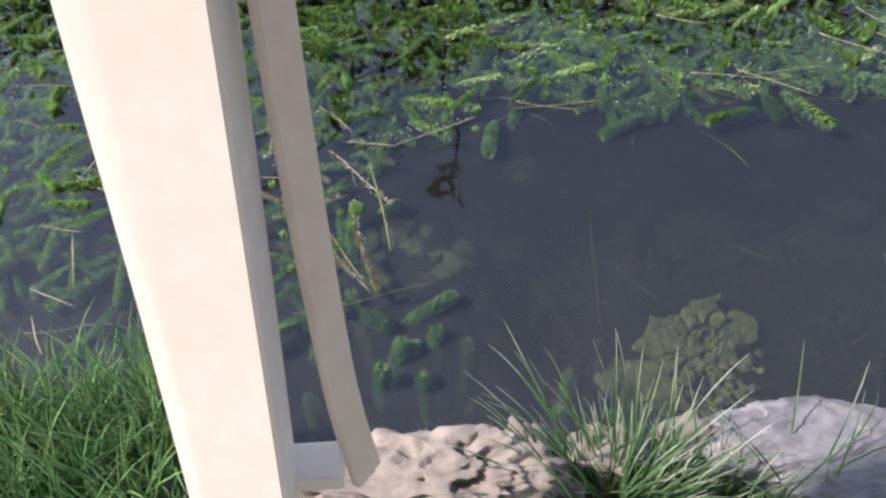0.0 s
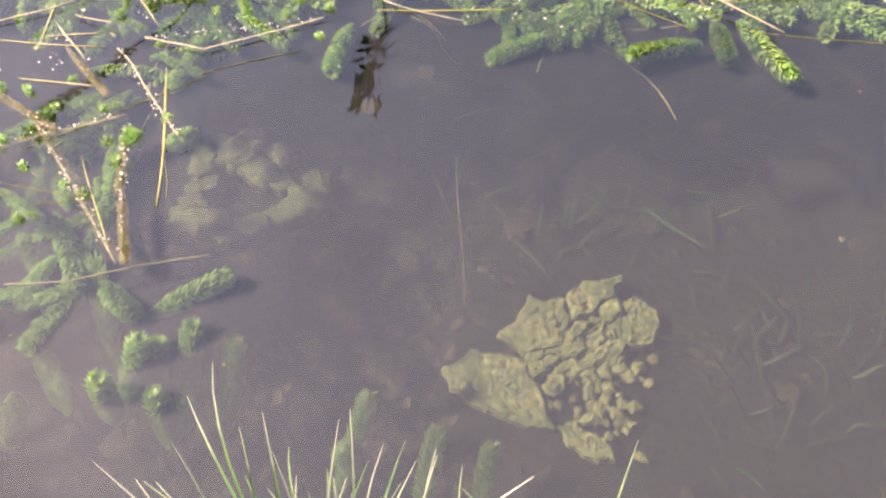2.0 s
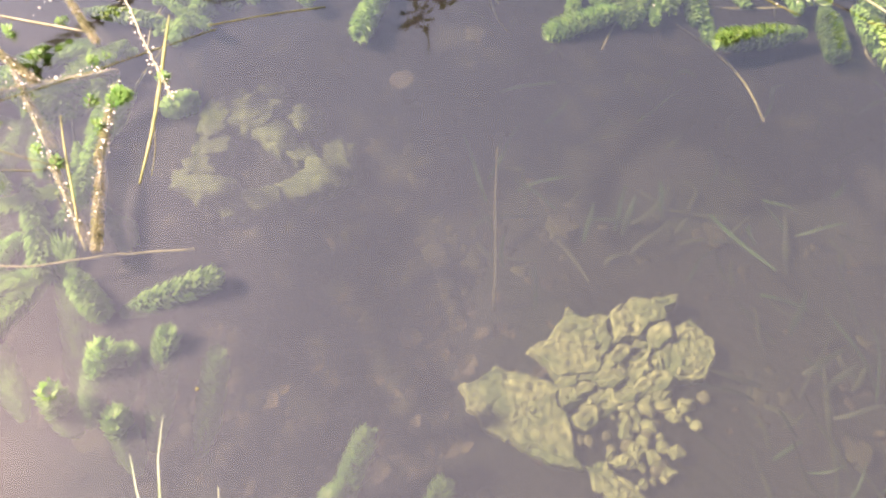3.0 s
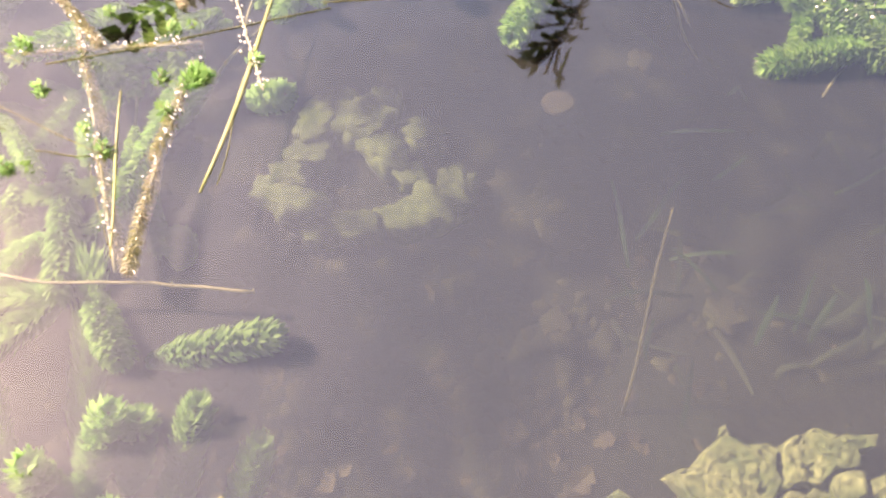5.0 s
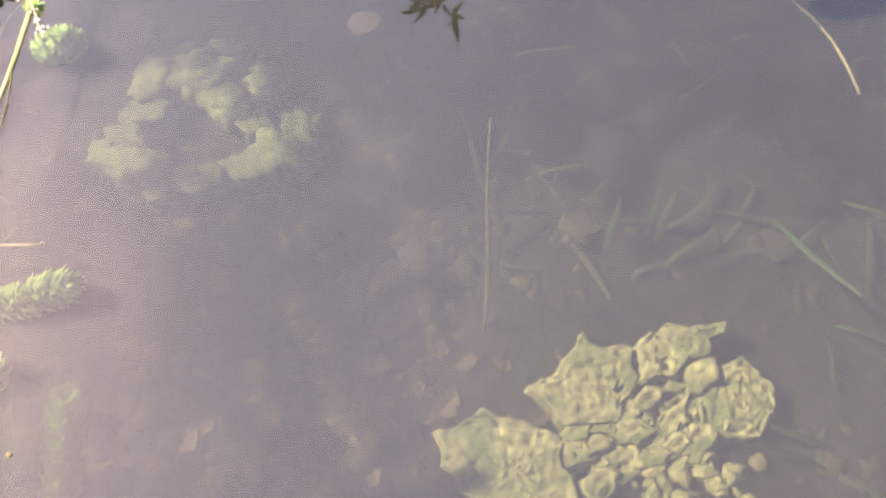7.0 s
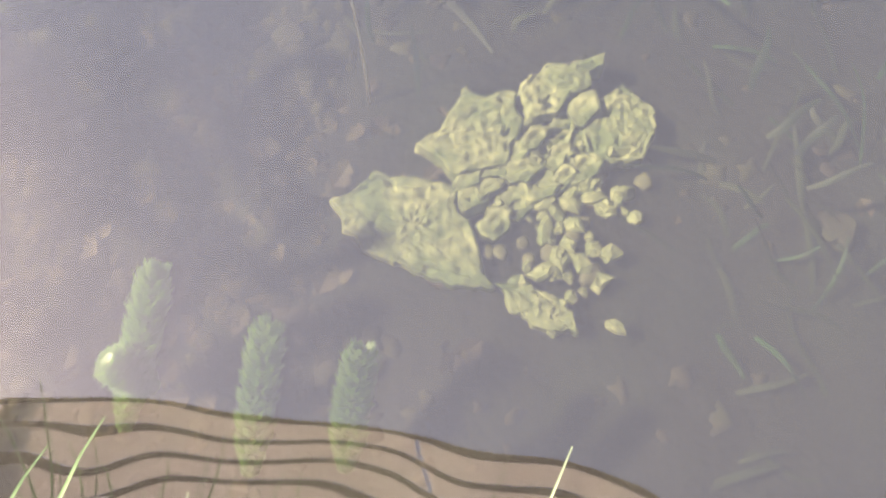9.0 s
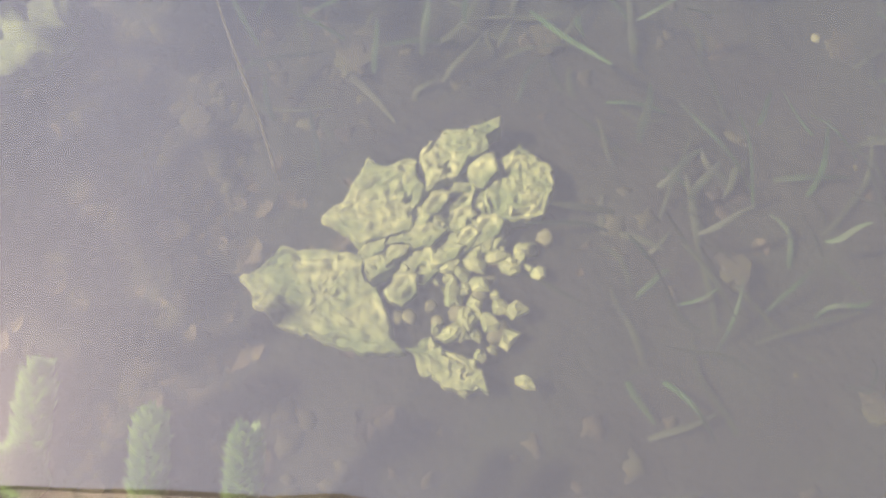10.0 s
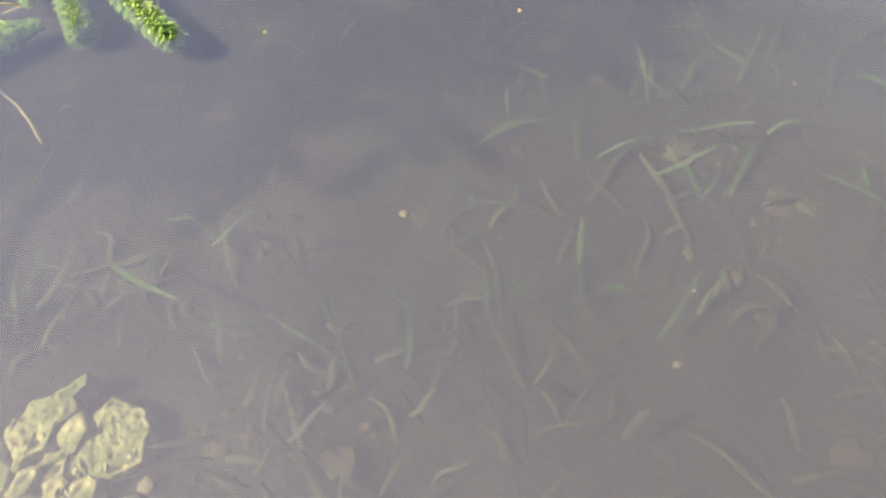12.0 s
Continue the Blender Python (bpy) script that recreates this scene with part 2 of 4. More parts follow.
M_WALL = mat("house_plaster", (0.55, 0.52, 0.48), (0.66, 0.63, 0.58), 20, 0.9, 0.4, 0.004, (0.5, 0.46, 0.42), 1.5, 0.5)
M_SPECK = mat("floating_speck", (0.28, 0.29, 0.20), (0.50, 0.50, 0.40), 60, 0.6, 0.0)
M_SHRUB = mat("shrub_leaf", (0.025, 0.05, 0.015), (0.07, 0.12, 0.035), 30, 0.5, 0.0, 0.001, (0.05, 0.06, 0.02), 3, 0.5, translucent=0.2)

# ---- building helpers ----
def mesh_object(name, verts, faces, material, parent=None, label="", smooth=True):
    me = bpy.data.meshes.new(name)
    me.from_pydata([tuple(v) for v in verts], [], faces)
    me.materials.append(material)
    if smooth:
        me.polygons.foreach_set("use_smooth", [True] * len(me.polygons))
    me.update()
    ob = new(name, me)
    if parent:
        ob.parent = parent
    if label:
        ob["label"] = label
    return ob


def part(name, bm, material, parent=None, label="", smooth=False):
    me = bpy.data.meshes.new(name)
    bm.normal_update()
    bm.to_mesh(me)
    bm.free()
    me.materials.append(material)
    if smooth:
        me.polygons.foreach_set("use_smooth", [True] * len(me.polygons))
    ob = new(name, me)
    if parent:
        ob.parent = parent
    if label:
        ob["label"] = label
    return ob


def thing(name, m, label, category, group=""):
    ob = new(name)
    ob.matrix_basis = m
    ob.empty_display_size = 0.02
    return tagged(ob, label, category, group)


def box(sx, sy, sz, bevel=0.003, segments=2):
    """A box centred on its origin with rounded edges."""
    bm = bmesh.new()
    bmesh.ops.create_cube(bm, size=1)
    bmesh.ops.scale(bm, vec=(sx, sy, sz), verts=bm.verts)
    bmesh.ops.bevel(bm, geom=bm.edges[:], offset=bevel, segments=segments, affect="EDGES", profile=0.5)
    return bm


def tube(points, radii, sides=6):
    """Vertices and faces of a round stem along points, closed at both ends."""
    points = [Vector(p) for p in points]
    verts, faces = [], []
    for i, p in enumerate(points):
        way = (points[min(i + 1, len(points) - 1)] - points[max(i - 1, 0)]).normalized()
        side = way.orthogonal().normalized()
        other = way.cross(side)
        r = radii[i] if isinstance(radii, (list, tuple)) else radii
        for k in range(sides):
            a = 2 * math.pi * k / sides
            verts.append(p + side * (math.cos(a) * r) + other * (math.sin(a) * r))
    for i in range(len(points) - 1):
        for k in range(sides):
            n = (k + 1) % sides
            faces.append((i * sides + k, i * sides + n, (i + 1) * sides + n, (i + 1) * sides + k))
    faces.append(tuple(range(sides - 1, -1, -1)))
    faces.append(tuple(range((len(points) - 1) * sides, len(points) * sides)))
    return verts, faces


def merged(pieces):
    verts, faces = [], []
    for v, f in pieces:
        n = len(verts)
        verts += v
        faces += [tuple(i + n for i in face) for face in f]
    return verts, faces


def bent(a, b, steps=8, sway=0.02, rng=random):
    """Points from a to b on a gently wandering line."""
    a, b = Vector(a), Vector(b)
    side = (b - a).cross(Vector((0, 0, 1)))
    side = side.normalized() if side.length > 1e-6 else Vector((1, 0, 0))
    s1, s2 = rng.uniform(-sway, sway), rng.uniform(-sway, sway)
    out = []
    for i in range(steps + 1):
        u = i / steps
        out.append(a.lerp(b, u) + side * (s1 * math.sin(math.pi * u) + 0.5 * s2 * math.sin(2 * math.pi * u)))
    return out


def along(a, b):
    """The pose at a whose y axis points to b."""
    a, b = Vector(a), Vector(b)
    q = (b - a).to_track_quat("Y", "Z")
    return Matrix.Translation(a) @ q.to_matrix().to_4x4()


# ---- ground, pond and water ----
CENTRE, HALF_X, HALF_Y = Vector((0.55, 1.74, 0)), 2.7, 1.14


def shore(a):
    """The shore at the angle a round the pond's middle."""
    c, s = math.cos(a), math.sin(a)
    r = (abs(c) ** 5 + abs(s) ** 5) ** (-0.2)
    wobble = 1 + 0.012 * math.sin(5 * a + 1) + 0.010 * math.sin(11 * a)
    return Vector((c * r * HALF_X * wobble, s * r * HALF_Y * wobble, 0))


def bed_height(x, y):
    base = -0.455 + 0.035 * math.sin(1.7 * x + 0.6) * math.cos(2.1 * y)
    left = 1 / (1 + math.exp((x - 0.25) * 7))
    base += 0.012 * left
    near = math.exp(-((x - 0.68) ** 2 + (y - 1.2) ** 2) / 0.15)
    base = base * (1 - 0.8 * near) - 0.437 * 0.8 * near
    return base + (1 - 0.8 * near) * 0.02 * noise.noise((x * 6, y * 6, 7)) + 0.045 * (1 - 0.8 * near) * noise.noise((x * 2.3, y * 2.3, 4)) + 0.018 * noise.noise((x * 9, y * 9, 1))


def ring_sheet(name, scales, height, material, steps=220):
    verts, faces = [], []
    for i, s in enumerate(scales):
        for k in range(steps):
            p = CENTRE + shore(2 * math.pi * k / steps) * s
            verts.append((p.x, p.y, height(p.x, p.y, s)))
    for i in range(len(scales) - 1):
        for k in range(steps):
            n = (k + 1) % steps
            faces.append((i * steps + k, (i + 1) * steps + k, (i + 1) * steps + n, i * steps + n))
    if scales[0] < 0.05:
        faces.append(tuple(range(steps)))
    return mesh_object(name, verts, faces, material)


def basin(x, y, s):
    if s > 0.93:
        u = (s - 0.93) / 0.07
        return bed_height(x, y) * (1 - u) + 0.05 * u
    return bed_height(x, y)


def bank(x, y, s):
    if s > 3:
        return 0.09
    return 0.05 + 0.05 * min(1, (s - 1) * 6) + 0.012 * noise.noise((x * 6, y * 6, 2))


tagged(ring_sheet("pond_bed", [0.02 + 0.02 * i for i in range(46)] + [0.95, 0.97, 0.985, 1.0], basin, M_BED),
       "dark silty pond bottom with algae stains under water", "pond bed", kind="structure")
tagged(ring_sheet("ground", [1.0, 1.02, 1.05, 1.1, 1.18, 1.3, 1.6, 2.2, 3.5, 8, 30, 90], bank, M_SOIL),
       "dark garden soil bank round the pond", "ground", kind="structure")


def sheet(name, z, scale, material):
    verts = [CENTRE + shore(2 * math.pi * k / 120) * scale + Vector((0, 0, z)) for k in range(120)]
    return mesh_object(name, verts, [tuple(range(120))], material, smooth=False)


water = tagged(sheet("water", 0.0, 0.997, M_WATER), "still murky pond water reflecting a hazy sky", "water", kind="structure")
water.visible_shadow = False
# Two flat sheets imitate the water's haze and dimming.
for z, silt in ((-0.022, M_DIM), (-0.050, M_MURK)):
    drift = sheet("silt_haze_sheet", z, 0.94, silt)
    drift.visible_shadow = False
    tagged(drift, "flat sheet imitating haze in the silty pond water", "silt", kind="stuff")


# ---- patio roof behind and above the camera ----
ROOF_TURN = math.atan2(-0.085, 1)
roof = tagged(thing("patio_roof", Matrix.Translation((1.22, 0.773, 2.2)) @ Matrix.Rotation(ROOF_TURN, 4, "Z"),
                    "patio awning of translucent pale slats between dark laths", "roof"), kind="structure")
for k in range(25):
    for x in (-1.52, 0.0, 1.52):
        slat = part("slat", box(1.505, 0.062, 0.006, 0.001, 1), M_PANEL, roof)
        slat.location = (x, -0.053 - 0.083 * k, 0.015)
    lath = part("lath", box(4.6, 0.019, 0.026, 0.003, 1), M_RAFTER, roof)
    lath.location = (0, -0.012 - 0.083 * k, 0.0)
for k in (0, 3):
    rafter = part("rafter", box(0.04, 2.1, 0.08, 0.003, 1), M_RAFTER, roof)
    rafter.location = (-2.25 + 1.5 * k, -1.05, 0.06)
house_wall = part("wall_house", box(6.2, 0.2, 2.4, 0.004, 1), M_WALL)
house_wall.matrix_basis = Matrix.Translation((-0.02, -1.28, 1.25)) @ Matrix.Rotation(ROOF_TURN, 4, "Z")
# Unseen floor, added pale so that it bounces light onto the roof slats.
patio = part("bounce_floor", box(4.6, 1.3, 0.03, 0.004, 1), M_BOUNCE_FLOOR)
patio.matrix_basis = Matrix.Translation((0.75, -0.55, 0.10)) @ Matrix.Rotation(ROOF_TURN, 4, "Z")
tagged(patio, "unseen pale floor added to bounce light upwards", "floor", kind="structure")
tagged(house_wall, "pale plastered house wall beside the patio", "wall", kind="structure")


# ---- shrub on the far bank, mirrored in the water ----
def leaf_blade(base, way, length, width):
    """A small folded leaf from base along way."""
    way = way.normalized()
    side = way.cross(Vector((0.2, 0.1, 1))).normalized()
    up = side.cross(way)
    mid = base + way * length * 0.45
    verts = [base, mid + side * width * 0.5 + up * width * 0.15, mid, mid - side * width * 0.5 + up * width * 0.15, base + way * length - up * length * 0.12]
    return verts, [(0, 2, 1), (0, 3, 2), (1, 2, 4), (2, 3, 4)]


def overhanging_shrub():
    r = random.Random(77)
    root = thing("shrub", Matrix.Translation((-0.1, 3.22, 0.09)), "dark leafy shrub leaning over the far pond edge", "shrub")
    base = Vector((-0.1, 3.22, 0.09))
    stems = [([(0, 0, 0), (0.13, -0.05, 0.40), (0.17, -0.16, 0.78), (0.20, -0.28, 1.02), (0.165, -0.42, 1.20)], 0.012),
             ([(0, 0, 0), (-0.10, -0.15, 0.22), (-0.27, -0.60, 0.42), (-0.48, -0.97, 0.42), (-0.54, -1.21, 0.38), (-0.59, -1.42, 0.33)], 0.009),
             ([(0, 0, 0), (-0.25, 0.05, 0.35), (-0.42, 0.0, 0.62), (-0.52, -0.10, 0.80)], 0.012)]
    for way, radius in stems:
        pts = [Vector(p) for p in way]
        mesh_object("branch", *tube(pts, [radius * (1 - 0.65 * i / (len(pts) - 1)) for i in range(len(pts))], 6), M_TWIG, root)
    pieces = []
    end = Vector(stems[0][0][-1])
    for k in range(26):
        p = end + Vector((r.gauss(0, 0.030), r.uniform(-0.02, 0.20), r.uniform(-0.17, 0.03)))
        d = Vector((r.uniform(-1, 1), r.uniform(-1.0, 0.7), r.uniform(-0.7, 0.7))).normalized()
        q = p + d * r.uniform(0.03, 0.085)
        mesh_object("twig", *tube([p, p.lerp(q, 0.5) + Vector((r.uniform(-1, 1), r.uniform(-1, 1), 0)) * 0.010, q], [0.0055, 0.0042, 0.0024], 5), M_TWIG, root)
        for i in range(6):
            pieces.append(leaf_blade(p.lerp(q, r.uniform(0.3, 1)), d + Vector((r.uniform(-1, 1), r.uniform(-1, 1), r.uniform(-1, 0.5))), r.uniform(0.022, 0.050), r.uniform(0.012, 0.020)))
    frond = [Vector(p) for p in stems[1][0][3:]]
    for i in range(15):
        u = i / 14 * 1.98
        p = frond[int(u)].lerp(frond[int(u) + 1], u % 1)
        way = (frond[int(u) + 1] - frond[int(u)]).normalized()
        for sign in (-1, 1):
            out = way.cross(Vector((0, 0, 1))).normalized() * sign + way * 0.5
            pieces.append(leaf_blade(p, out, 0.052, 0.024))
    for k in range(260):
        a, h = r.uniform(0, 6.28), r.uniform(0.05, 0.95)
        p = Vector((-0.35 + math.cos(a) * 0.36 * math.sqrt(r.random()), 0.10 + math.sin(a) * 0.22 * math.sqrt(r.random()), h))
        pieces.append(leaf_blade(p, Vector((r.uniform(-1, 1), r.uniform(-1, 1), r.uniform(-0.6, 0.6))), r.uniform(0.03, 0.07), r.uniform(0.018, 0.034)))
    mesh_object("foliage", *merged(pieces), M_SHRUB, root, smooth=False)


overhanging_shrub()


def reflected_shrub(x, y, height, seed):
    """A rounded shrub: a few stems from one foot and a loose, uneven crown of small leaves."""
    r = random.Random(seed)
    root = thing("shrub", Matrix.Translation((x, y, 0.09)), "unseen shrub added to darken reflections in the pond", "shrub", "shrubs on the far bank")
    pieces = []
    for k in range(7):
        a = 6.2832 * k / 7 + r.uniform(-0.3, 0.3)
        top = Vector((math.cos(a) * r.uniform(0.12, 0.30), math.sin(a) * r.uniform(0.08, 0.18), height * r.uniform(0.65, 0.95)))
        pts = [Vector((0, 0, 0)), top * 0.35 + Vector((r.uniform(-1, 1), r.uniform(-1, 1), 0)) * 0.03, top * 0.7, top]
        mesh_object("branch", *tube(pts, [0.012, 0.009, 0.006, 0.003], 5), M_TWIG, root)
        for i in range(95):
            u = r.uniform(0.12, 1.05)
            p = top * u + Vector((r.gauss(0, 0.085), r.gauss(0, 0.070), r.gauss(0, 0.06)))
            p.z = max(0.03, p.z)
            pieces.append(leaf_blade(p, Vector((r.uniform(-1, 1), r.uniform(-1, 1), r.uniform(-0.6, 0.6))), r.uniform(0.035, 0.075), r.uniform(0.022, 0.042)))
    mesh_object("foliage", *merged(pieces), M_SHRUB, root, smooth=False)


# Row of unseen shrubs, added to darken what the far water mirrors.
for k in range(11):
    reflected_shrub(-2.35 + 0.47 * k, 3.33 + 0.08 * math.sin(2.3 * k), 0.66 + 0.12 * math.sin(1.7 * k), 300 + k)


# ---- pondweed ----
def bottlebrush(length, radius, seed, bend=0.12, spacing=0.0046, leaves=20, wide=0.0030):
    """A stem of leafy pondweed along +y: stalk and whorls of narrow leaves, rounded at the tip."""
    rng = random.Random(seed)
    bx, bz = rng.uniform(-bend, bend) * length, rng.uniform(-bend, bend) * length * 0.6
    at = lambda u: Vector((bx * u * u, length * u, bz * u * u))  # noqa: E731
    stalk = tube([at(i / 10) for i in range(11)], [0.0022 - 0.0010 * i / 10 for i in range(11)], 5)
    verts, faces = [], []
    count = int(length / spacing)
    for i in range(count):
        u = (i + 0.5) / count
        p = at(u)
        way = (at(min(1, u + 0.02)) - at(u - 0.02)).normalized()
        side = way.orthogonal().normalized()
        other = way.cross(side)
        left = length * (1 - u)
        dome = math.sqrt(max(0.10, 1 - (1 - min(1.0, (left + 0.002) / (radius * 1.2))) ** 2))
        tail = min(1.0, 0.45 + u * 2.2)
        turn = rng.uniform(0, 6.28)
        for k in range(leaves):
            a = turn + 2 * math.pi * k / leaves + rng.uniform(-0.2, 0.2)
            out = side * math.cos(a) + other * math.sin(a)
            twist = rng.uniform(-1.1, 1.1)
            across = way.cross(out) * math.cos(twist) + way * math.sin(twist)
            reach = radius * dome * tail * rng.uniform(0.88, 1.08)
            lift = rng.uniform(0.30, 0.75) + 0.7 * (1 - dome)
            w = wide * rng.uniform(0.8, 1.2)
            mid = p + out * reach * 0.62 + way * reach * lift * 0.45
            tip = p + out * reach * 0.92 + way * reach * (lift * 1.15)
            n = len(verts)
            verts += [p + across * w * 0.5, p - across * w * 0.5, mid + across * w, mid - across * w, tip]
            faces += [(n, n + 1, n + 3, n + 2), (n + 2, n + 3, n + 4)]
    return stalk, (verts, faces)


def weed_stem(length, radius, seed, label, group="", material=M_WEED):
    root = thing("pondweed", Matrix(), label, "water plant", group)
    stalk, leaf = bottlebrush(length, radius, seed)
    mesh_object("stalk", *stalk, M_STALK, root)
    mesh_object("foliage", *leaf, material, root, smooth=False)
    return root


SUBMERGED = "bushy bright green pondweed stem floating under the water"
MATTED = "leafy green pondweed stem in a floating mat"
templates = [weed_stem(0.12, 0.0205, 11 + k, SUBMERGED, "submerged pondweed stems") for k in range(4)]
mat_templates = [weed_stem(0.16, 0.0215, 31 + k, MATTED, "mat of floating pondweed", M_MATLEAF) for k in range(5)]
PLACED = [  # base, tip
    ((-0.350, 1.310, -0.06), (-0.251, 1.155, -0.03)), ((-0.176, 0.947, -0.20), (-0.218, 1.155, -0.05)), ((-0.216, 1.153, -0.05), (-0.148, 1.087, -0.03)),
    ((-0.246, 1.144, -0.06), (-0.310, 1.040, -0.05)), ((-0.123, 1.098, -0.07), (0.003, 1.152, -0.03)), ((-0.058, 0.926, -0.20), (-0.029, 1.049, -0.05)),
    ((0.003, 0.933, -0.23), (0.044, 1.039, -0.09)), ((-0.150, 0.942, -0.16), (-0.122, 1.019, -0.03)), ((-0.111, 0.972, -0.16), (-0.083, 1.025, -0.05)),
    ((-0.161, 0.929, -0.15), (-0.150, 0.944, -0.02)), ((-0.056, 0.887, -0.16), (-0.053, 0.929, -0.04)), ((-0.249, 1.291, -0.25), (-0.222, 1.312, -0.20)),
    ((0.228, 0.820, -0.20), (0.269, 0.959, -0.12)), ((0.265, 0.866, -0.18), (0.236, 0.881, -0.13)), ((0.370, 0.775, -0.20), (0.387, 0.904, -0.12)),
    ((0.471, 0.783, -0.22), (0.479, 0.882, -0.13)), ((-0.400, 1.262, -0.06), (-0.340, 1.185, -0.07)), ((-0.230, 0.930, -0.12), (-0.290, 1.010, -0.09)),
    ((-0.237, 1.390, -0.04), (-0.222, 1.462, -0.01)), ((-0.165, 1.475, -0.05), (-0.118, 1.462, -0.02)),
    ((0.620, 1.800, -0.03), (0.505, 1.738, -0.02)), ((0.950, 1.780, -0.02), (0.800, 1.748, -0.02)),
    ((1.040, 1.860, -0.02), (1.108, 1.690, -0.015)), ((0.985, 1.850, -0.02), (1.000, 1.742, -0.02)),
    ((0.560, 1.880, -0.03), (0.625, 1.785, -0.03)), ((0.180, 1.820, -0.03), (0.130, 1.690, -0.03)),
    ((1.440, 1.930, -0.02), (1.400, 1.830, -0.02)), ((-0.430, 1.130, -0.05), (-0.410, 1.000, -0.07)),
    ((-0.330, 0.960, -0.10), (-0.300, 0.880, -0.09)), ((-0.500, 1.080, -0.05), (-0.560, 0.980, -0.06)),
]
rng = random.Random(5)
for k, (a, b) in enumerate(PLACED):
    edge = b[1] > 1.6
    t = mat_templates[k % 5] if edge else templates[k % 4]
    size = (Vector(b) - Vector(a)).length / (0.16 if edge else 0.12)
    copy_thing(t, along(a, b) @ Matrix.Rotation(rng.uniform(0, 6.28), 4, "Y") @ Matrix.Diagonal((1.25, size * 1.12, 1.25, 1)))


def mat_edge(x):
    """The near edge of the floating mat."""
    if x < -0.22:
        return 1.02 + 0.18 * math.sin(3 * x) ** 2 if x > -0.75 else 1.05
    if x < -0.05:
        return 1.70
    return 1.79 + 0.04 * math.sin(7 * x) + 0.12 * max(0, x - 1.2)


def mat_density(x, y):
    n = noise.noise((x * 2.6, y * 2.6, 9))
    if x < -0.22 and y < (1.86 if x > -0.95 else 1.62):
        return 0.36 + 0.9 * n
    return 1.0 + 0.8 * n - 0.2 * max(0, x - 1.5)


def mat_pose(x, y, z, r):
    a = r.gauss(-1.4, 1.1)
    k = r.uniform(0.65, 1.15)
    return pose(x, y, z, 0, 0, math.degrees(a) - 90) @ pose(0, 0, 0, r.uniform(-7, 2), r.uniform(0, 360), 0) @ Matrix.Diagonal((k, k, k, 1))


made = 0
while made < 300:
    x, y = rng.uniform(-1.75, 2.1), rng.uniform(1.0, 2.85)
    if y < mat_edge(x) + (0.14 if x > -0.05 else 0.05) or rng.random() > mat_density(x, y):
        continue
    m = mat_pose(x, y, -0.014 + rng.uniform(-0.008, 0.006), rng)
    copy_thing(mat_templates[made % 5], m)
    made += 1
for k in range(50):
    x, y = rng.uniform(-0.80, -0.10), rng.uniform(1.10, 1.66)
    if x > -0.30 and y > 1.38 or x > -0.22 and y < 1.40 or y < 1.3 - 0.9 * (x + 0.62) and x > -0.5 and y < 1.2:
        continue
    z = rng.uniform(-0.13, -0.035)
    copy_thing(templates[k % 4], pose(x, y, z, rng.uniform(-30, 20), rng.uniform(0, 360), rng.gauss(180, 60)) @ Matrix.Diagonal((1.05, rng.uniform(0.8, 1.4), 1.05, 1)))
for t, a in zip(templates, ((-0.6, 1.16), (-0.72, 1.30), (-0.85, 1.12), (-0.95, 1.35))):
    t.matrix_basis = pose(a[0], a[1], -0.04, 0, 40, 200 + 60 * a[0])
for k, t in enumerate(mat_templates):
    t.matrix_basis = pose(-0.2 + 0.33 * k, 2.25 + 0.05 * (k % 2), -0.01, -4, 30 * k, 150 + 40 * k)

# ---- short leafy shoots that break the surface ----
def rosette(seed):
    """The tip of a pondweed stem: a loose bunch of small rounded leaves."""
    root = thing("pondweed_shoot", Matrix(), "short bright green pondweed shoot breaking the surface", "water plant", "pondweed shoots")
    stalk, leaf = bottlebrush(0.032, 0.019, seed, 0.3, 0.0085, 7, 0.0042)
    mesh_object("stalk", *stalk, M_STALK, root)
    mesh_object("foliage", *leaf, M_SHOOT, root, smooth=False)
    return root


shoots = [rosette(51 + k) for k in range(3)]
SHOOTS = [(-0.395, 1.362), (-0.225, 1.428), (-0.228, 1.394), (-0.276, 1.302), (-0.172, 1.500), (-0.300, 1.520), (-0.253, 1.536), (-0.40, 1.53), (-0.366, 1.252),
          (-0.335, 1.800), (-0.265, 1.425), (-0.39, 1.600), (-0.52, 1.575), (-0.53, 1.765), (-0.12, 1.805), (0.14, 1.835), (0.105, 1.755), (-0.47, 1.440), (-0.33, 1.340)]
for k in range(90):
    x, y = rng.uniform(-1.6, 1.7), rng.uniform(1.1, 2.7)
    if y > mat_edge(x) + 0.06 and rng.random() < mat_density(x, y):
        SHOOTS.append((x, y))
for k, (x, y) in enumerate(SHOOTS):
    copy_thing(shoots[k % 3], pose(x, y, -0.010, rng.uniform(15, 75), rng.uniform(-20, 20), rng.uniform(0, 360)) @ Matrix.Diagonal((0.75, 0.75, 0.75, 1)))
for k, t in enumerate(shoots):
    t.matrix_basis = pose(0.35 + 0.2 * k, 1.95, -0.01, 45, 0, 90 * k)

# ---- the rest of the mat, in one piece ----
bulk = [bottlebrush(0.16, 0.021, 71 + k, spacing=0.008, leaves=10, wide=0.0046)[1] for k in range(4)]
bulk = [(np.array([tuple(v) for v in vs]), np.array([t for f in fs for t in ([f[:3], (f[0], f[2], f[3])] if len(f) == 4 else [f])])) for vs, fs in bulk]
all_verts, all_tris, base = [], [], 0
made = 0
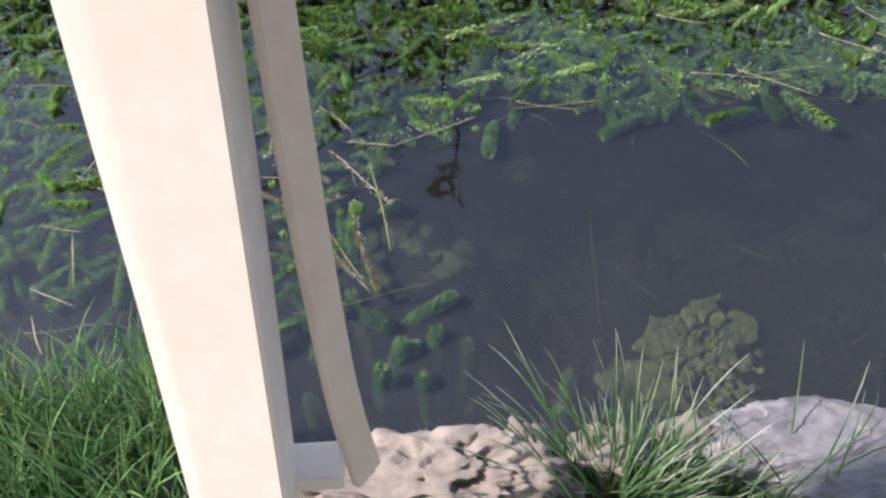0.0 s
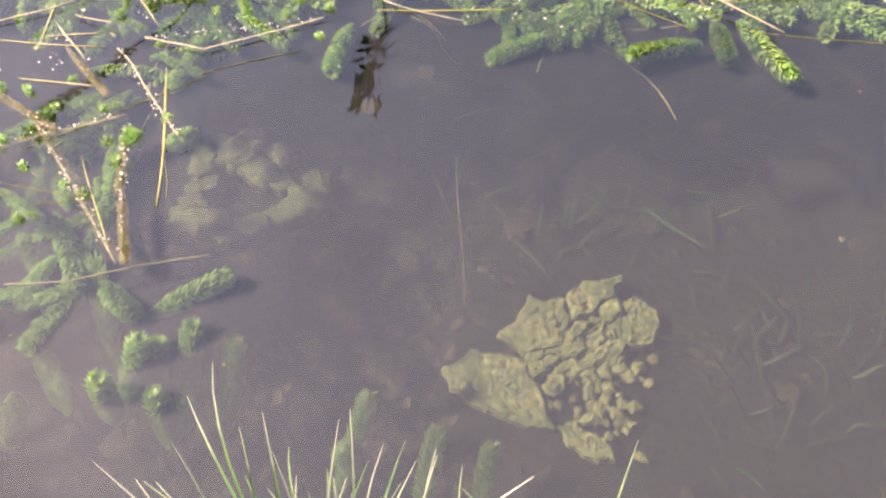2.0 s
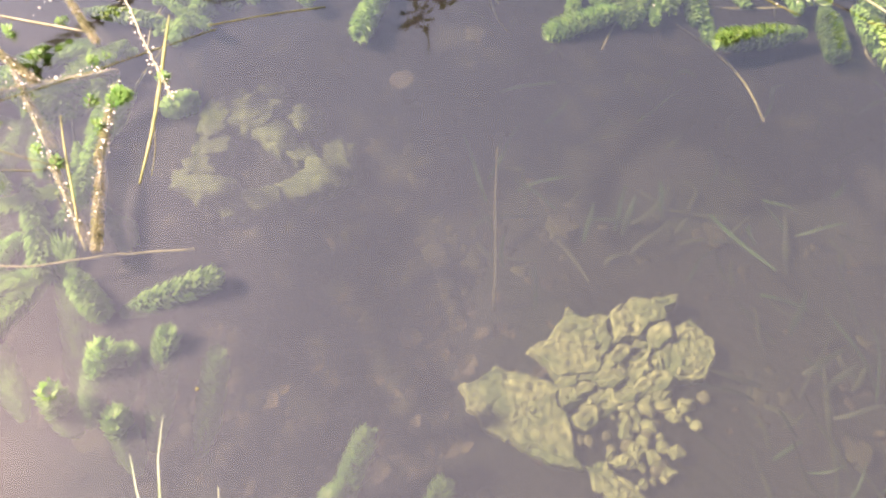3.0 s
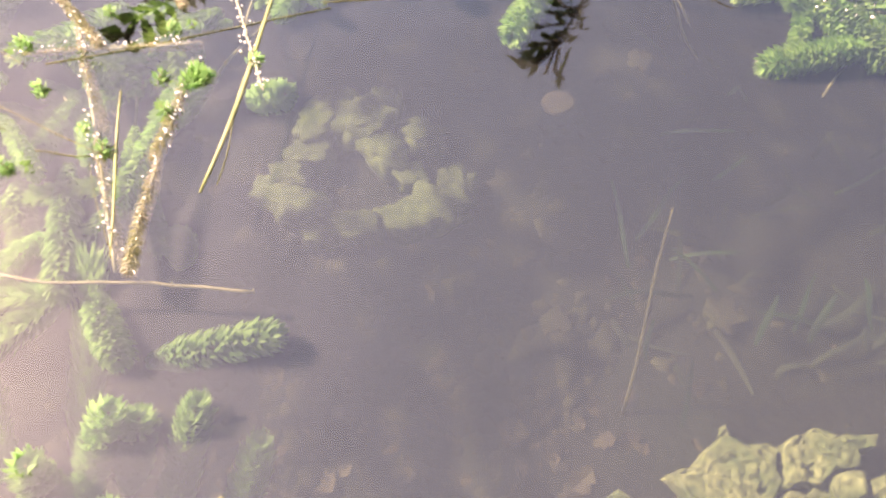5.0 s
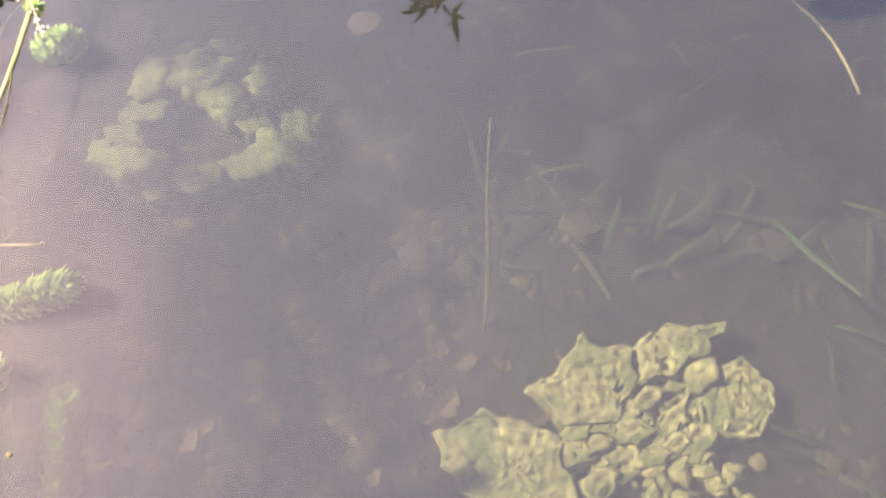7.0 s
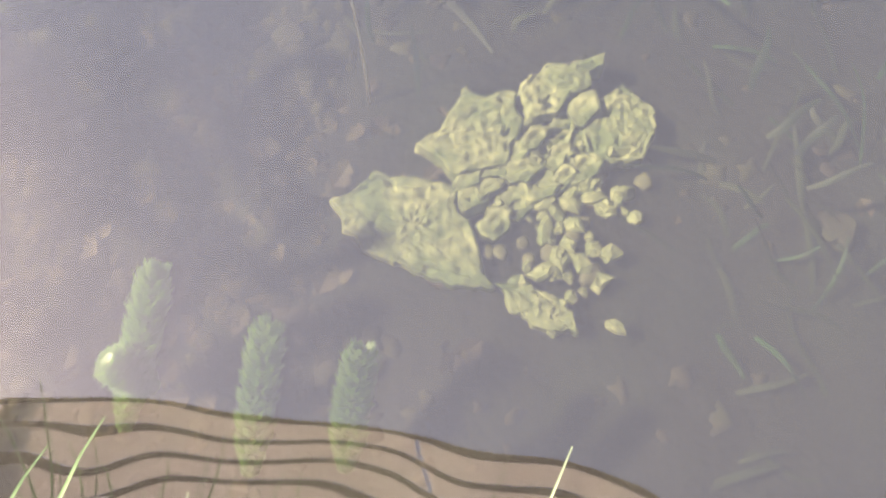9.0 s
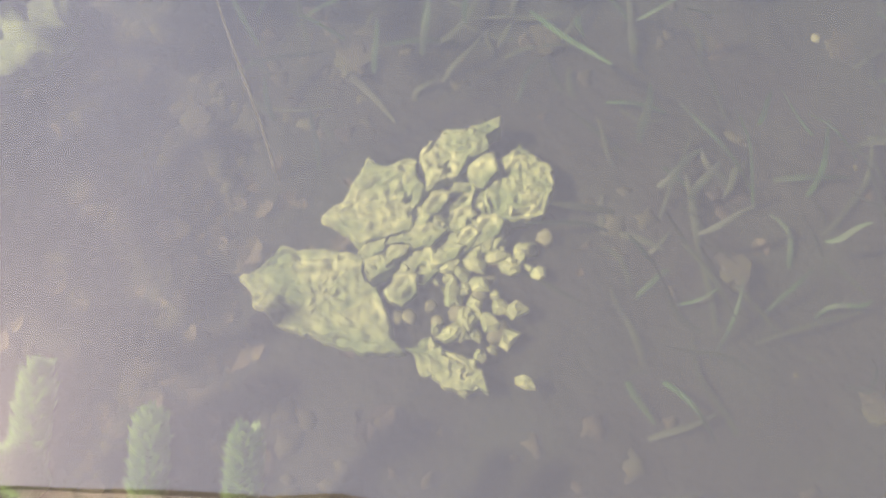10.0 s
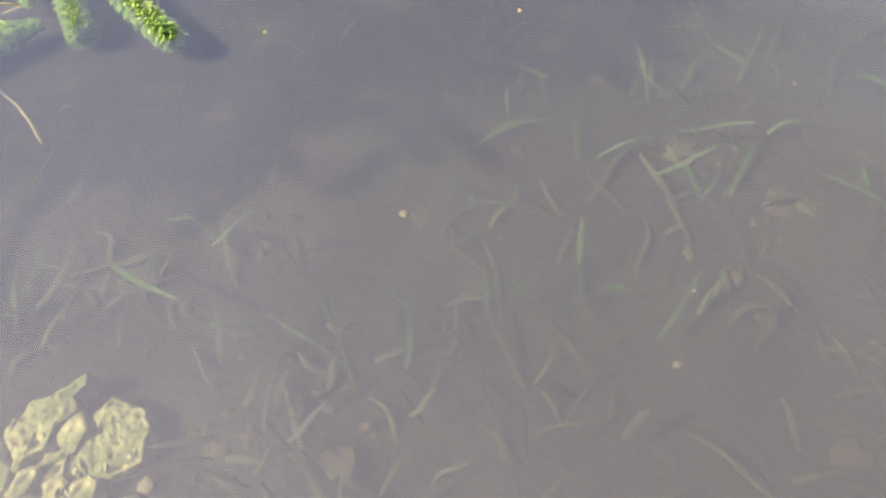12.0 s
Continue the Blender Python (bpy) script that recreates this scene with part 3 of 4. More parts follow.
while made < 1700:
    x, y = rng.uniform(-1.85, 2.2), rng.uniform(1.0, 2.86)
    if y < mat_edge(x) + 0.12 or rng.random() > mat_density(x, y):
        continue
    m = np.array(mat_pose(x, y, rng.uniform(-0.046, -0.014), rng))
    vs, fs = bulk[made % 4]
    all_verts.append(vs @ m[:3, :3].T + m[:3, 3])
    all_tris.append(fs + base)
    base += len(vs)
    made += 1
all_verts, all_tris = np.concatenate(all_verts), np.concatenate(all_tris)
mat_mesh = bpy.data.meshes.new("pondweed_mat")
mat_mesh.vertices.add(len(all_verts))
mat_mesh.vertices.foreach_set("co", all_verts.ravel())
mat_mesh.loops.add(all_tris.size)
mat_mesh.loops.foreach_set("vertex_index", all_tris.ravel().astype(np.int32))
mat_mesh.polygons.add(len(all_tris))
mat_mesh.polygons.foreach_set("loop_start", np.arange(0, all_tris.size, 3, dtype=np.int32))
mat_mesh.update(calc_edges=True)
mat_mesh.materials.append(M_MATLEAF)
tagged(new("pondweed_mat", mat_mesh), "thick floating mat of leafy green pondweed", "water plant", kind="stuff")

# ---- the deeper tangle under the mat ----
verts_faces = []
for k in range(260):
    x, y = rng.uniform(-1.8, 2.1), rng.uniform(1.1, 2.85)
    if y < mat_edge(x) + 0.08:
        continue
    a = rng.uniform(0, 6.28)
    z = rng.uniform(-0.12, -0.03)
    d = Vector((math.cos(a), math.sin(a), rng.uniform(-0.3, 0.2))) * rng.uniform(0.1, 0.3)
    verts_faces.append(tube(bent((x, y, z), Vector((x, y, z)) + d, 6, 0.03, rng), 0.0022, 5))
tagged(mesh_object("weed_tangle", *merged(verts_faces), M_STALK), "tangle of thin bare pondweed stems under the mat", "water plant", kind="stuff")


# ---- floating reeds, straws and stems ----
def strip(a, b, width, thick=0.0012, sway=0.006, tipped=0.35, steps=8, fold=0.15):
    """A flat dry leaf from a to b with a shallow fold and thickness."""
    pts = bent(a, b, steps, sway, rng)
    verts, faces = [], []
    for i, p in enumerate(pts):
        way = (pts[min(i + 1, steps)] - pts[max(i - 1, 0)]).normalized()
        side = way.cross(Vector((0, 0, 1))).normalized()
        u = i / steps
        w = width * 0.5 * (1 - (1 - tipped) * abs(2 * u - 1) ** 2)
        up = Vector((0, 0, thick))
        verts += [p - side * w, p - up * 3 * fold, p + side * w, p + side * w + up, p + up, p - side * w + up]
    for i in range(steps):
        for k in range(6):
            n = (k + 1) % 6
            faces.append((i * 6 + k, (i + 1) * 6 + k, (i + 1) * 6 + n, i * 6 + n))
    faces += [tuple(range(6)), tuple(range(steps * 6 + 5, steps * 6 - 1, -1))]
    return verts, faces


def flat_piece(name, a, b, width, material, label, category, **more):
    return tagged(mesh_object(name, *strip(a, b, width, **more), material), label, category)


reed = thing("reed_leaf", Matrix(), "split dry reed leaf floating on the pond", "reed")
mesh_object("leaf_half", *strip((-0.190, 1.640, 0.0005), (-0.131, 1.290, 0.0005), 0.0055), M_STRAW, reed)
mesh_object("leaf_half", *strip((-0.160, 1.470, 0.0005), (-0.117, 1.306, 0.0005), 0.0005), M_STRAW, reed)
for a, b, w in (((0.233, 1.835, 0.0005), (0.538, 1.849, 0.0005), 0.0055), ((-0.419, 1.411, 0.0005), (-0.10, 1.620, 0.0005), 0.0005),
                ((-0.114, 1.627, 0.0005), (0.080, 1.700, 0.0005), 0.0005), ((-0.56, 1.350, 0.0005), (-0.25, 1.300, 0.0005), 0.0005),
                ((-0.66, 1.46, 0.0005), (-0.44, 1.40, 0.0005), 0.0005), ((-0.353, 1.284, 0.0005), (-0.282, 1.298, 0.0005), 0.0005),
                ((-0.300, 1.400, 0.0005), (-0.187, 1.180, 0.0005), 0.0045), ((-0.280, 1.290, 0.0005), (-0.180, 1.175, 0.0005), 0.0005),
                ((0.70, 1.93, 0.0005), (0.93, 1.80, 0.0005), 0.0005), ((1.05, 1.80, 0.0005), (1.36, 1.77, 0.0005), 0.0005),
                ((-1.30, 1.62, 0.0005), (-1.02, 1.56, 0.0005), 0.0005), ((-1.25, 1.40, 0.0005), (-1.0, 1.36, 0.0005), 0.0005),
                ((0.05, 2.20, 0.0005), (0.42, 2.17, 0.0005), 0.0005), ((-0.17, 2.02, 0.0005), (0.05, 1.99, 0.0005), 0.0005)):
    flat_piece("straw", a, b, w * 0.7, M_STRAW, "dry straw-coloured reed strip floating on the water", "straw", sway=0.003)
left = random.Random(64)
for k in range(22):
    x, y = left.uniform(-1.05, -0.36), left.uniform(1.12, 1.85)
    a, n = left.gauss(-0.75, 0.55), left.uniform(0.10, 0.26)
    flat_piece("straw", (x, y, 0.0012), (x + math.cos(a) * n, y + math.sin(a) * n, 0.0006), left.uniform(0.0028, 0.0045), M_OLDSTALK, "pale bleached reed strip lying among floating pondweed", "straw", sway=0.004)
for k in range(24):
    x, y = rng.uniform(0.75, 1.75), rng.uniform(1.88, 2.5)
    a = rng.gauss(-0.35, 0.55)
    n = rng.uniform(0.10, 0.28)
    z = rng.uniform(0.004, 0.03)
    d = Vector((math.cos(a) * n, math.sin(a) * n, rng.uniform(-0.01, 0.02)))
    tagged(mesh_object("twig", *tube(bent((x, y, z), Vector((x, y, z)) + d, 7, 0.007, rng), rng.uniform(0.0012, 0.0022), 5), M_OLDSTALK),
           "dead brown twig lying over the pondweed", "twig", "dead twigs on the mat")
for k in range(16):
    x, y = rng.uniform(-1.6, 0.7), rng.uniform(1.15, 2.6)
    if y < mat_edge(x):
        continue
    a = rng.uniform(-0.9, 0.9)
    n = rng.uniform(0.08, 0.26)
    d = Vector((math.cos(a) * n, math.sin(a) * n, rng.uniform(-0.01, 0.015)))
    tagged(mesh_object("twig", *tube(bent((x, y, 0.006), Vector((x, y, 0.006)) + d, 7, 0.008, rng), rng.uniform(0.0010, 0.0020), 5), M_OLDSTALK),
           "dead brown twig lying over the pondweed", "twig", "dead twigs on the mat")


def knotted_stem(name, points, radius, material, label, knots=26, knot=1.8):
    """A bare stem with nodes and the stubs of old leaves."""
    pts = [Vector(p) for p in points]
    fine = []
    for i in range(len(pts) - 1):
        fine += [pts[i].lerp(pts[i + 1], j / 6) for j in range(6)]
    fine.append(pts[-1])
    fine = [p + Vector((rng.uniform(-1, 1), rng.uniform(-1, 1), 0.3 * rng.uniform(-1, 1))) * radius * 0.6 for p in fine]
    pieces = [tube(fine, radius, 6)]
    for k in range(knots):
        u = rng.uniform(0, len(fine) - 1.001)
        p = fine[int(u)].lerp(fine[int(u) + 1], u % 1)
        d = Vector((rng.uniform(-1, 1), rng.uniform(-1, 1), rng.uniform(-0.2, 0.8))).normalized() * radius * rng.uniform(2, 3.4)
        pieces.append(tube([p, p + d * 0.6, p + d], [radius * 0.5 * knot, radius * 0.45 * knot, radius * 0.2], 5))
    return tagged(mesh_object(name, *merged(pieces), material), label, "twig")


BROWN = "thin brown twig floating just under the surface"


def old_weed(a, b, radius, seed):
    """A dying pondweed stem at the surface, its leaves shrunk to brown stubs."""
    root = thing("old_pondweed", along(a, b), "brown dying pondweed stem floating at the surface", "water plant")
    n = (Vector(b) - Vector(a)).length
    _, leaf = bottlebrush(n, radius, seed, 0.06, 0.0034, 9, 0.0012)
    mesh_object("stalk", *tube([Vector((0, n * i / 8, 0)) for i in range(9)], 0.0026, 6), M_OLDSTALK, root)
    mesh_object("foliage", *leaf, M_OLDLEAF, root, smooth=False)


for k, (a, b, r) in enumerate((((-0.420, 1.490, -0.005), (-0.300, 1.335, -0.005), 0.011), ((-0.300, 1.335, -0.005), (-0.176, 1.168, -0.006), 0.010),
                               ((-0.236, 1.480, -0.005), (-0.204, 1.320, -0.005), 0.013), ((-0.206, 1.330, -0.005), (-0.166, 1.168, -0.004), 0.013),
                               ((-0.470, 1.418, -0.005), (-0.246, 1.510, -0.005), 0.009), ((-0.620, 1.620, -0.005), (-0.370, 1.462, -0.005), 0.011),
                               ((-0.580, 1.060, -0.010), (-0.400, 0.900, -0.030), 0.011), ((-0.760, 1.500, -0.005), (-0.560, 1.420, -0.005), 0.011),
                               ((-0.420, 1.700, -0.005), (-0.300, 1.560, -0.005), 0.011))):
    old_weed(a, b, r, 200 + k)
knotted_stem("brown_twig", [(-0.36, 1.120, -0.01), (-0.248, 1.134, -0.012), (-0.13, 1.17, -0.012), (-0.02, 1.196, -0.015)], 0.0018, M_STALK, BROWN, 8)
PALE = "thin pale beaded plant stem lying on the water"
knotted_stem("pale_twig", [(-0.304, 1.690, 0.004), (-0.262, 1.645, 0.004), (-0.225, 1.588, 0.004), (-0.178, 1.525, 0.003), (-0.127, 1.457, 0.0)], 0.0014, M_SPECK, PALE, 46, 1.2)
knotted_stem("pale_twig", [(-0.25, 1.72, 0.008), (-0.12, 1.69, 0.008), (0.02, 1.75, 0.008), (0.12, 1.80, 0.006)], 0.0016, M_SPECK, PALE, 50, 1.2)
knotted_stem("pale_twig", [(-0.62, 1.74, 0.008), (-0.48, 1.80, 0.008), (-0.36, 1.88, 0.008)], 0.0016, M_SPECK, PALE, 40, 1.2)


# ---- near-white beads imitating sun glints on the wet weed ----
def glint_bead(x, y, z, r):
    rings = [(0.0, 1.0), (0.75, 0.66), (1.0, 0.0), (0.7, -0.6)]
    verts = [(x, y, z + r)]
    for s, h in rings[1:]:
        verts += [(x + s * r * math.cos(1.2566 * k), y + s * r * math.sin(1.2566 * k), z + h * r) for k in range(5)]
    faces = [(0, 1 + k, 1 + (k + 1) % 5) for k in range(5)]
    for i in (0, 1):
        faces += [(1 + 5 * i + k, 6 + 5 * i + k, 6 + 5 * i + (k + 1) % 5, 1 + 5 * i + (k + 1) % 5) for k in range(5)]
    return verts, faces


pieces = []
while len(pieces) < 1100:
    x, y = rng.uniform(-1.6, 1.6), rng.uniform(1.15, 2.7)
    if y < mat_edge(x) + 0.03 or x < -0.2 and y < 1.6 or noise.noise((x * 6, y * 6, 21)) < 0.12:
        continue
    pieces.append(glint_bead(x, y, rng.uniform(-0.001, 0.006), rng.choice((0.0008, 0.0012, 0.0016, 0.0022))))
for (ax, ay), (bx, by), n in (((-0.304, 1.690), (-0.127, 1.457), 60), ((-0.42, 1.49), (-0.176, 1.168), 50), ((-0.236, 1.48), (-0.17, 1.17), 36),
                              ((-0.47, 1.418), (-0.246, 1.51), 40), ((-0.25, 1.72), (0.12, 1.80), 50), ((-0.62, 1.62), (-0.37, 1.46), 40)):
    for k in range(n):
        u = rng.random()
        pieces.append(glint_bead(ax + (bx - ax) * u + rng.gauss(0, 0.005), ay + (by - ay) * u + rng.gauss(0, 0.005), rng.uniform(0.002, 0.008), rng.choice((0.0010, 0.0015, 0.0021))))
tagged(mesh_object("air_bubbles", *merged(pieces), M_GLINT), "pale beads imitating sun glints on the floating pondweed", "bubbles", kind="stuff")


# ---- stones on the pond bed ----
def rock_mesh(name, size, seed, material, detail=3, rough=0.18, flat=0.0, pits=0.0, scale=2.2, ledge=0.0):
    """A lump of stone of the given half-sizes with its foot at z = 0."""
    bm = bmesh.new()
    bmesh.ops.create_icosphere(bm, subdivisions=detail, radius=1)
    off = Vector((seed * 3.1, seed * 1.7, seed * 0.9))
    for v in bm.verts:
        d = v.co.normalized()
        n = noise.fractal(d * scale + off, 0.9, 2.1, 5)
        k = 1 + rough * n
        if ledge:
            h = 4.5 * noise.fractal(d * 1.7 + off * 3, 1.0, 2.0, 3)
            k += ledge * (math.floor(h) + min(1.0, (h - math.floor(h)) * 4)) / 4.5
        if pits:
            q = Vector((d.x * 4.6, d.y * 2.6, d.z * 3.4)) + off + 0.35 * Vector((noise.noise(d * 4 + off), noise.noise(d * 4 - off), noise.noise(d * 4 + off * 2)))
            near = noise.voronoi(q)[0][0]
            hole = max(0.0, min(1.0, (0.40 + 0.25 * noise.noise(d * 2.0 + off * 2) - near) / 0.045))
            k -= pits * 0.36 * hole * hole * (3 - 2 * hole)
            k += pits * 0.05 * noise.noise(d * 9 + off)
        p = d * k
        if flat:
            top = 1 - flat
            if p.z > 0:
                p.z = top * math.tanh(p.z / top * 1.5)
            p.z = max(p.z + 0.10 * flat * noise.fractal(d * scale * 3 + off, 0.9, 2.1, 4), -0.6)
        v.co = Vector((p.x * size[0], p.y * size[1], (p.z + 0.6) * size[2]))
    me = bpy.data.meshes.new(name)
    bm.to_mesh(me)
    bm.free()
    me.materials.append(material)
    me.polygons.foreach_set("use_smooth", [True] * len(me.polygons))
    return me


def plate(outline, thick, seed, cuts=9, steps=20):
    """A broken plate of stone with a ragged edge: its outline walked round, filled by shrinking rings."""
    pts = [Vector((x, y, 0)) for x, y in outline]
    ragged = []
    for i, p in enumerate(pts):
        q = pts[(i + 1) % len(pts)]
        for j in range(cuts):
            s = p.lerp(q, j / cuts)
            n = noise.noise((s.x * 40, s.y * 40, seed))
            ragged.append(s + Vector((n, noise.noise((s.y * 40, s.x * 40, seed + 5)), 0)) * 0.011 + Vector((noise.noise((s.x * 120, s.y * 120, 1)), noise.noise((s.y * 120, s.x * 120, 2)), 0)) * 0.004)
    c = sum(ragged, Vector()) / len(ragged)
    ragged = [c + (p - c) * 1.035 for p in ragged]
    verts, faces = [], []
    n = len(ragged)
    rings = [(1.03, -thick), (1.02, -thick * 0.5), (1.0, -thick * 0.15), (0.985, 0.0)] + [(0.95 - 0.96 * q / steps, 0.002) for q in range(steps)]
    for s, z in rings:
        for p in ragged:
            q = c + (p - c) * s
            h = z
            if z > 0:
                spot = Vector((q.x * 24, q.y * 24, seed))
                crust = noise.fractal(spot, 0.8, 2.1, 5)
                split = abs(noise.noise((q.x * 15 + 1.5 * noise.noise((q.x * 30, q.y * 30, 4)), q.y * 15, seed + 3)))
                h += 0.0048 * crust + 0.003 * noise.noise((q.x * 150, q.y * 150, 6)) - 0.012 * max(0.0, 1 - split / 0.05)
            else:
                h += 0.006 * noise.noise((q.x * 30, q.y * 30, 1))
            verts.append((q.x, q.y, h))
    for i in range(len(rings) - 1):
        for k in range(n):
            m = (k + 1) % n
            faces.append((i * n + k, i * n + m, (i + 1) * n + m, (i + 1) * n + k))
    faces.append(tuple((len(rings) - 1) * n + k for k in range(n)))
    return verts, faces


slab = thing("stone_slab", Matrix.Translation((0, 0, -0.428)), "cracked flat stone slab covered in pale green algae under water", "stone")
OUTLINES = [
    [(0.405, 1.17), (0.466, 1.215), (0.530, 1.212), (0.580, 1.200), (0.606, 1.133), (0.640, 1.045), (0.587, 1.048), (0.513, 1.075), (0.460, 1.093), (0.432, 1.131)],
    [(0.535, 1.265), (0.600, 1.338), (0.676, 1.360), (0.688, 1.300), (0.660, 1.236), (0.595, 1.215)],
    [(0.690, 1.367), (0.733, 1.400), (0.818, 1.424), (0.795, 1.373), (0.742, 1.325), (0.695, 1.302)],
    [(0.795, 1.330), (0.850, 1.375), (0.899, 1.325), (0.894, 1.285), (0.859, 1.245), (0.790, 1.245)],
    [(0.650, 1.050), (0.693, 1.058), (0.726, 1.040), (0.758, 1.020), (0.774, 0.984), (0.733, 0.988), (0.690, 0.998)],
]
for k, outline in enumerate(OUTLINES):
    piece = mesh_object("stone_piece", *plate(outline, 0.045, k + 1), M_SLAB, slab)
    piece.location.z = (0.0, 0.01, 0.012, 0.0, -0.006)[k]
for i in range(6):
    for j in range(6):
        x = 0.612 + 0.034 * i + rng.uniform(-0.009, 0.009)
        y = 1.135 + 0.72 * (x - 0.612) + 0.031 * (j - 1.6) + rng.uniform(-0.009, 0.009)
        if y > 1.212 + 0.66 * (x - 0.60) or y < 1.112 + 0.55 * (x - 0.612) or rng.random() < 0.05:
            continue
        n, turn, r = rng.choice((5, 6)), rng.uniform(0, 6.28), rng.uniform(0.018, 0.027)
        rim = [(1.25 * r * rng.uniform(0.75, 1.2) * math.cos(turn + 6.2832 * q / n), 0.85 * r * rng.uniform(0.75, 1.2) * math.sin(turn + 6.2832 * q / n)) for q in range(n)]
        piece = mesh_object("stone_piece", *plate(rim, 0.03, 20 + 6 * i + j, 2, 5), M_SLAB, slab)
        piece.matrix_basis = pose(x, y, rng.uniform(-0.008, 0.010), rng.uniform(-9, 9), rng.uniform(-9, 9), 36)

pebble_meshes = [rock_mesh("pebble", (0.012, 0.010, 0.006), 40 + k, M_PEBBLE, 2, 0.35, 0.2) for k in range(6)]
silted_meshes = [rock_mesh("bed_stone", (0.045, 0.036, 0.022), 80 + k, M_DIMSTONE, 4, 0.55, 0.35, scale=1.5) for k in range(6)]


def scatter(name, mesh, x, y, z, s, label, category, group, tilt=12):
    ob = new(name, mesh)
    ob.matrix_basis = pose(x, y, z, rng.uniform(-tilt, tilt), rng.uniform(-tilt, tilt), rng.uniform(0, 360)) @ Matrix.Diagonal((s, s, s, 1))
    return tagged(ob, label, category, group)


def shard_mesh(seed):
    """A thin angular chip of the slab with broken edges."""
    r = random.Random(seed)
    n = r.choice((5, 6, 7))
    rim = [(0.017 * r.uniform(0.55, 1.25), 6.2832 * (k + r.uniform(-0.3, 0.3)) / n) for k in range(n)]
    verts, faces = [], []
    for scale, z in ((1.0, 0.0), (1.05, 0.006), (0.86, 0.011), (0.45, 0.012)):
        verts += [(d * scale * math.cos(a), d * scale * 0.75 * math.sin(a), z + r.uniform(-0.002, 0.002)) for d, a in rim]
    for i in range(3):
        faces += [(i * n + k, i * n + (k + 1) % n, (i + 1) * n + (k + 1) % n, (i + 1) * n + k) for k in range(n)]
    faces.append(tuple(3 * n + k for k in range(n)))
    me = bpy.data.meshes.new("rubble")
    me.from_pydata(verts, [], faces)
    me.materials.append(M_SLAB)
    return me


rubble_meshes = [shard_mesh(90 + k) for k in range(9)]
for k in range(95):
    x, y = rng.gauss(0.745, 0.040), rng.gauss(1.145, 0.065)
    if k % 4 == 0:
        x, y = rng.gauss(0.73, 0.07), rng.gauss(1.22, 0.07)
    scatter("rubble", rubble_meshes[k % 9], x, y, -0.441 + rng.uniform(-0.006, 0.006), rng.uniform(0.35, 1.3), "broken algae-covered chip of the sunken slab", "stone", "rubble round the slab", 40)
PEBBLES = [(0.79, 1.066, 1.7), (0.878, 1.216, 1.2), (0.657, 1.100, 1.1), (0.731, 1.101, 1.3), (0.765, 1.127, 1.1), (0.771, 1.18, 1.2),
           (0.640, 1.100, 1.0), (0.745, 1.160, 1.0), (0.743, 1.088, 1.2), (0.775, 1.226, 1.3), (0.80, 1.20, 0.9), (0.70, 1.09, 0.9),
           (0.81, 1.235, 1.2), (0.755, 1.105, 0.8), (0.785, 1.15, 0.9), (0.72, 1.12, 0.8), (0.69, 1.115, 0.9), (0.835, 1.19, 0.8)]
for k, (x, y, s) in enumerate(PEBBLES):
    scatter("pebble", pebble_meshes[k % 6], x, y, max(bed_height(x, y), -0.44) - 0.004, s, "small pale pebble beside the sunken slab", "pebble", "pebbles round the slab")
MOSSY = "mossy boulder in a ring round a dark hollow"
RING = [(-0.186, 1.527, 0.043, 0.025, 0.050, -10), (-0.122, 1.499, 0.028, 0.020, 0.046, 20), (-0.077, 1.524, 0.031, 0.021, 0.047, 0), (-0.007, 1.562, 0.034, 0.024, 0.049, 10),
        (0.049, 1.602, 0.037, 0.031, 0.055, 30), (0.070, 1.656, 0.028, 0.025, 0.050, 60), (-0.019, 1.665, 0.025, 0.019, 0.045, -20), (-0.088, 1.700, 0.039, 0.024, 0.049, -25),
        (-0.153, 1.751, 0.043, 0.034, 0.057, 20), (-0.213, 1.782, 0.031, 0.028, 0.052, 50), (-0.227, 1.719, 0.029, 0.031, 0.055, 0), (-0.220, 1.652, 0.029, 0.022, 0.048, 10),
        (-0.228, 1.583, 0.025, 0.022, 0.048, 40), (-0.042, 1.773, 0.031, 0.025, 0.050, 0), (-0.249, 1.544, 0.022, 0.019, 0.045, 0), (-0.141, 1.821, 0.028, 0.024, 0.049, 15)]
for k, (x, y, a, b, h, turn) in enumerate(RING):
    ob = new("mossy_boulder", rock_mesh("mossy_boulder", (a * 1.55, b * 1.5, h * 0.9), 60 + k, M_BEDSTONE, 4, 0.45, 0.3, scale=1.6))
    ob.matrix_basis = pose(x, y, bed_height(x, y) - 0.008, 0, 0, turn)
    tagged(ob, MOSSY, "stone", "ring of mossy boulders")
for k in range(44):
    x, y = rng.uniform(-0.5, 2.3), rng.uniform(0.85, 2.2)
    if 0.38 < x < 0.92 and 0.95 < y < 1.45:
        continue
    scatter("bed_stone", silted_meshes[k % 6], x, y, bed_height(x, y) - 0.01, rng.uniform(0.35, 0.9), "mossy stone half buried in silt", "stone", "stones on the pond bed")
for k in range(9):
    x, y = rng.uniform(-0.3, 2.2), rng.uniform(0.8, 1.9)
    scatter("pebble", pebble_meshes[k % 6], x, y, bed_height(x, y) - 0.002, rng.uniform(0.4, 0.9), "small pale pebble on dark silt", "pebble", "pebbles on the pond bed")


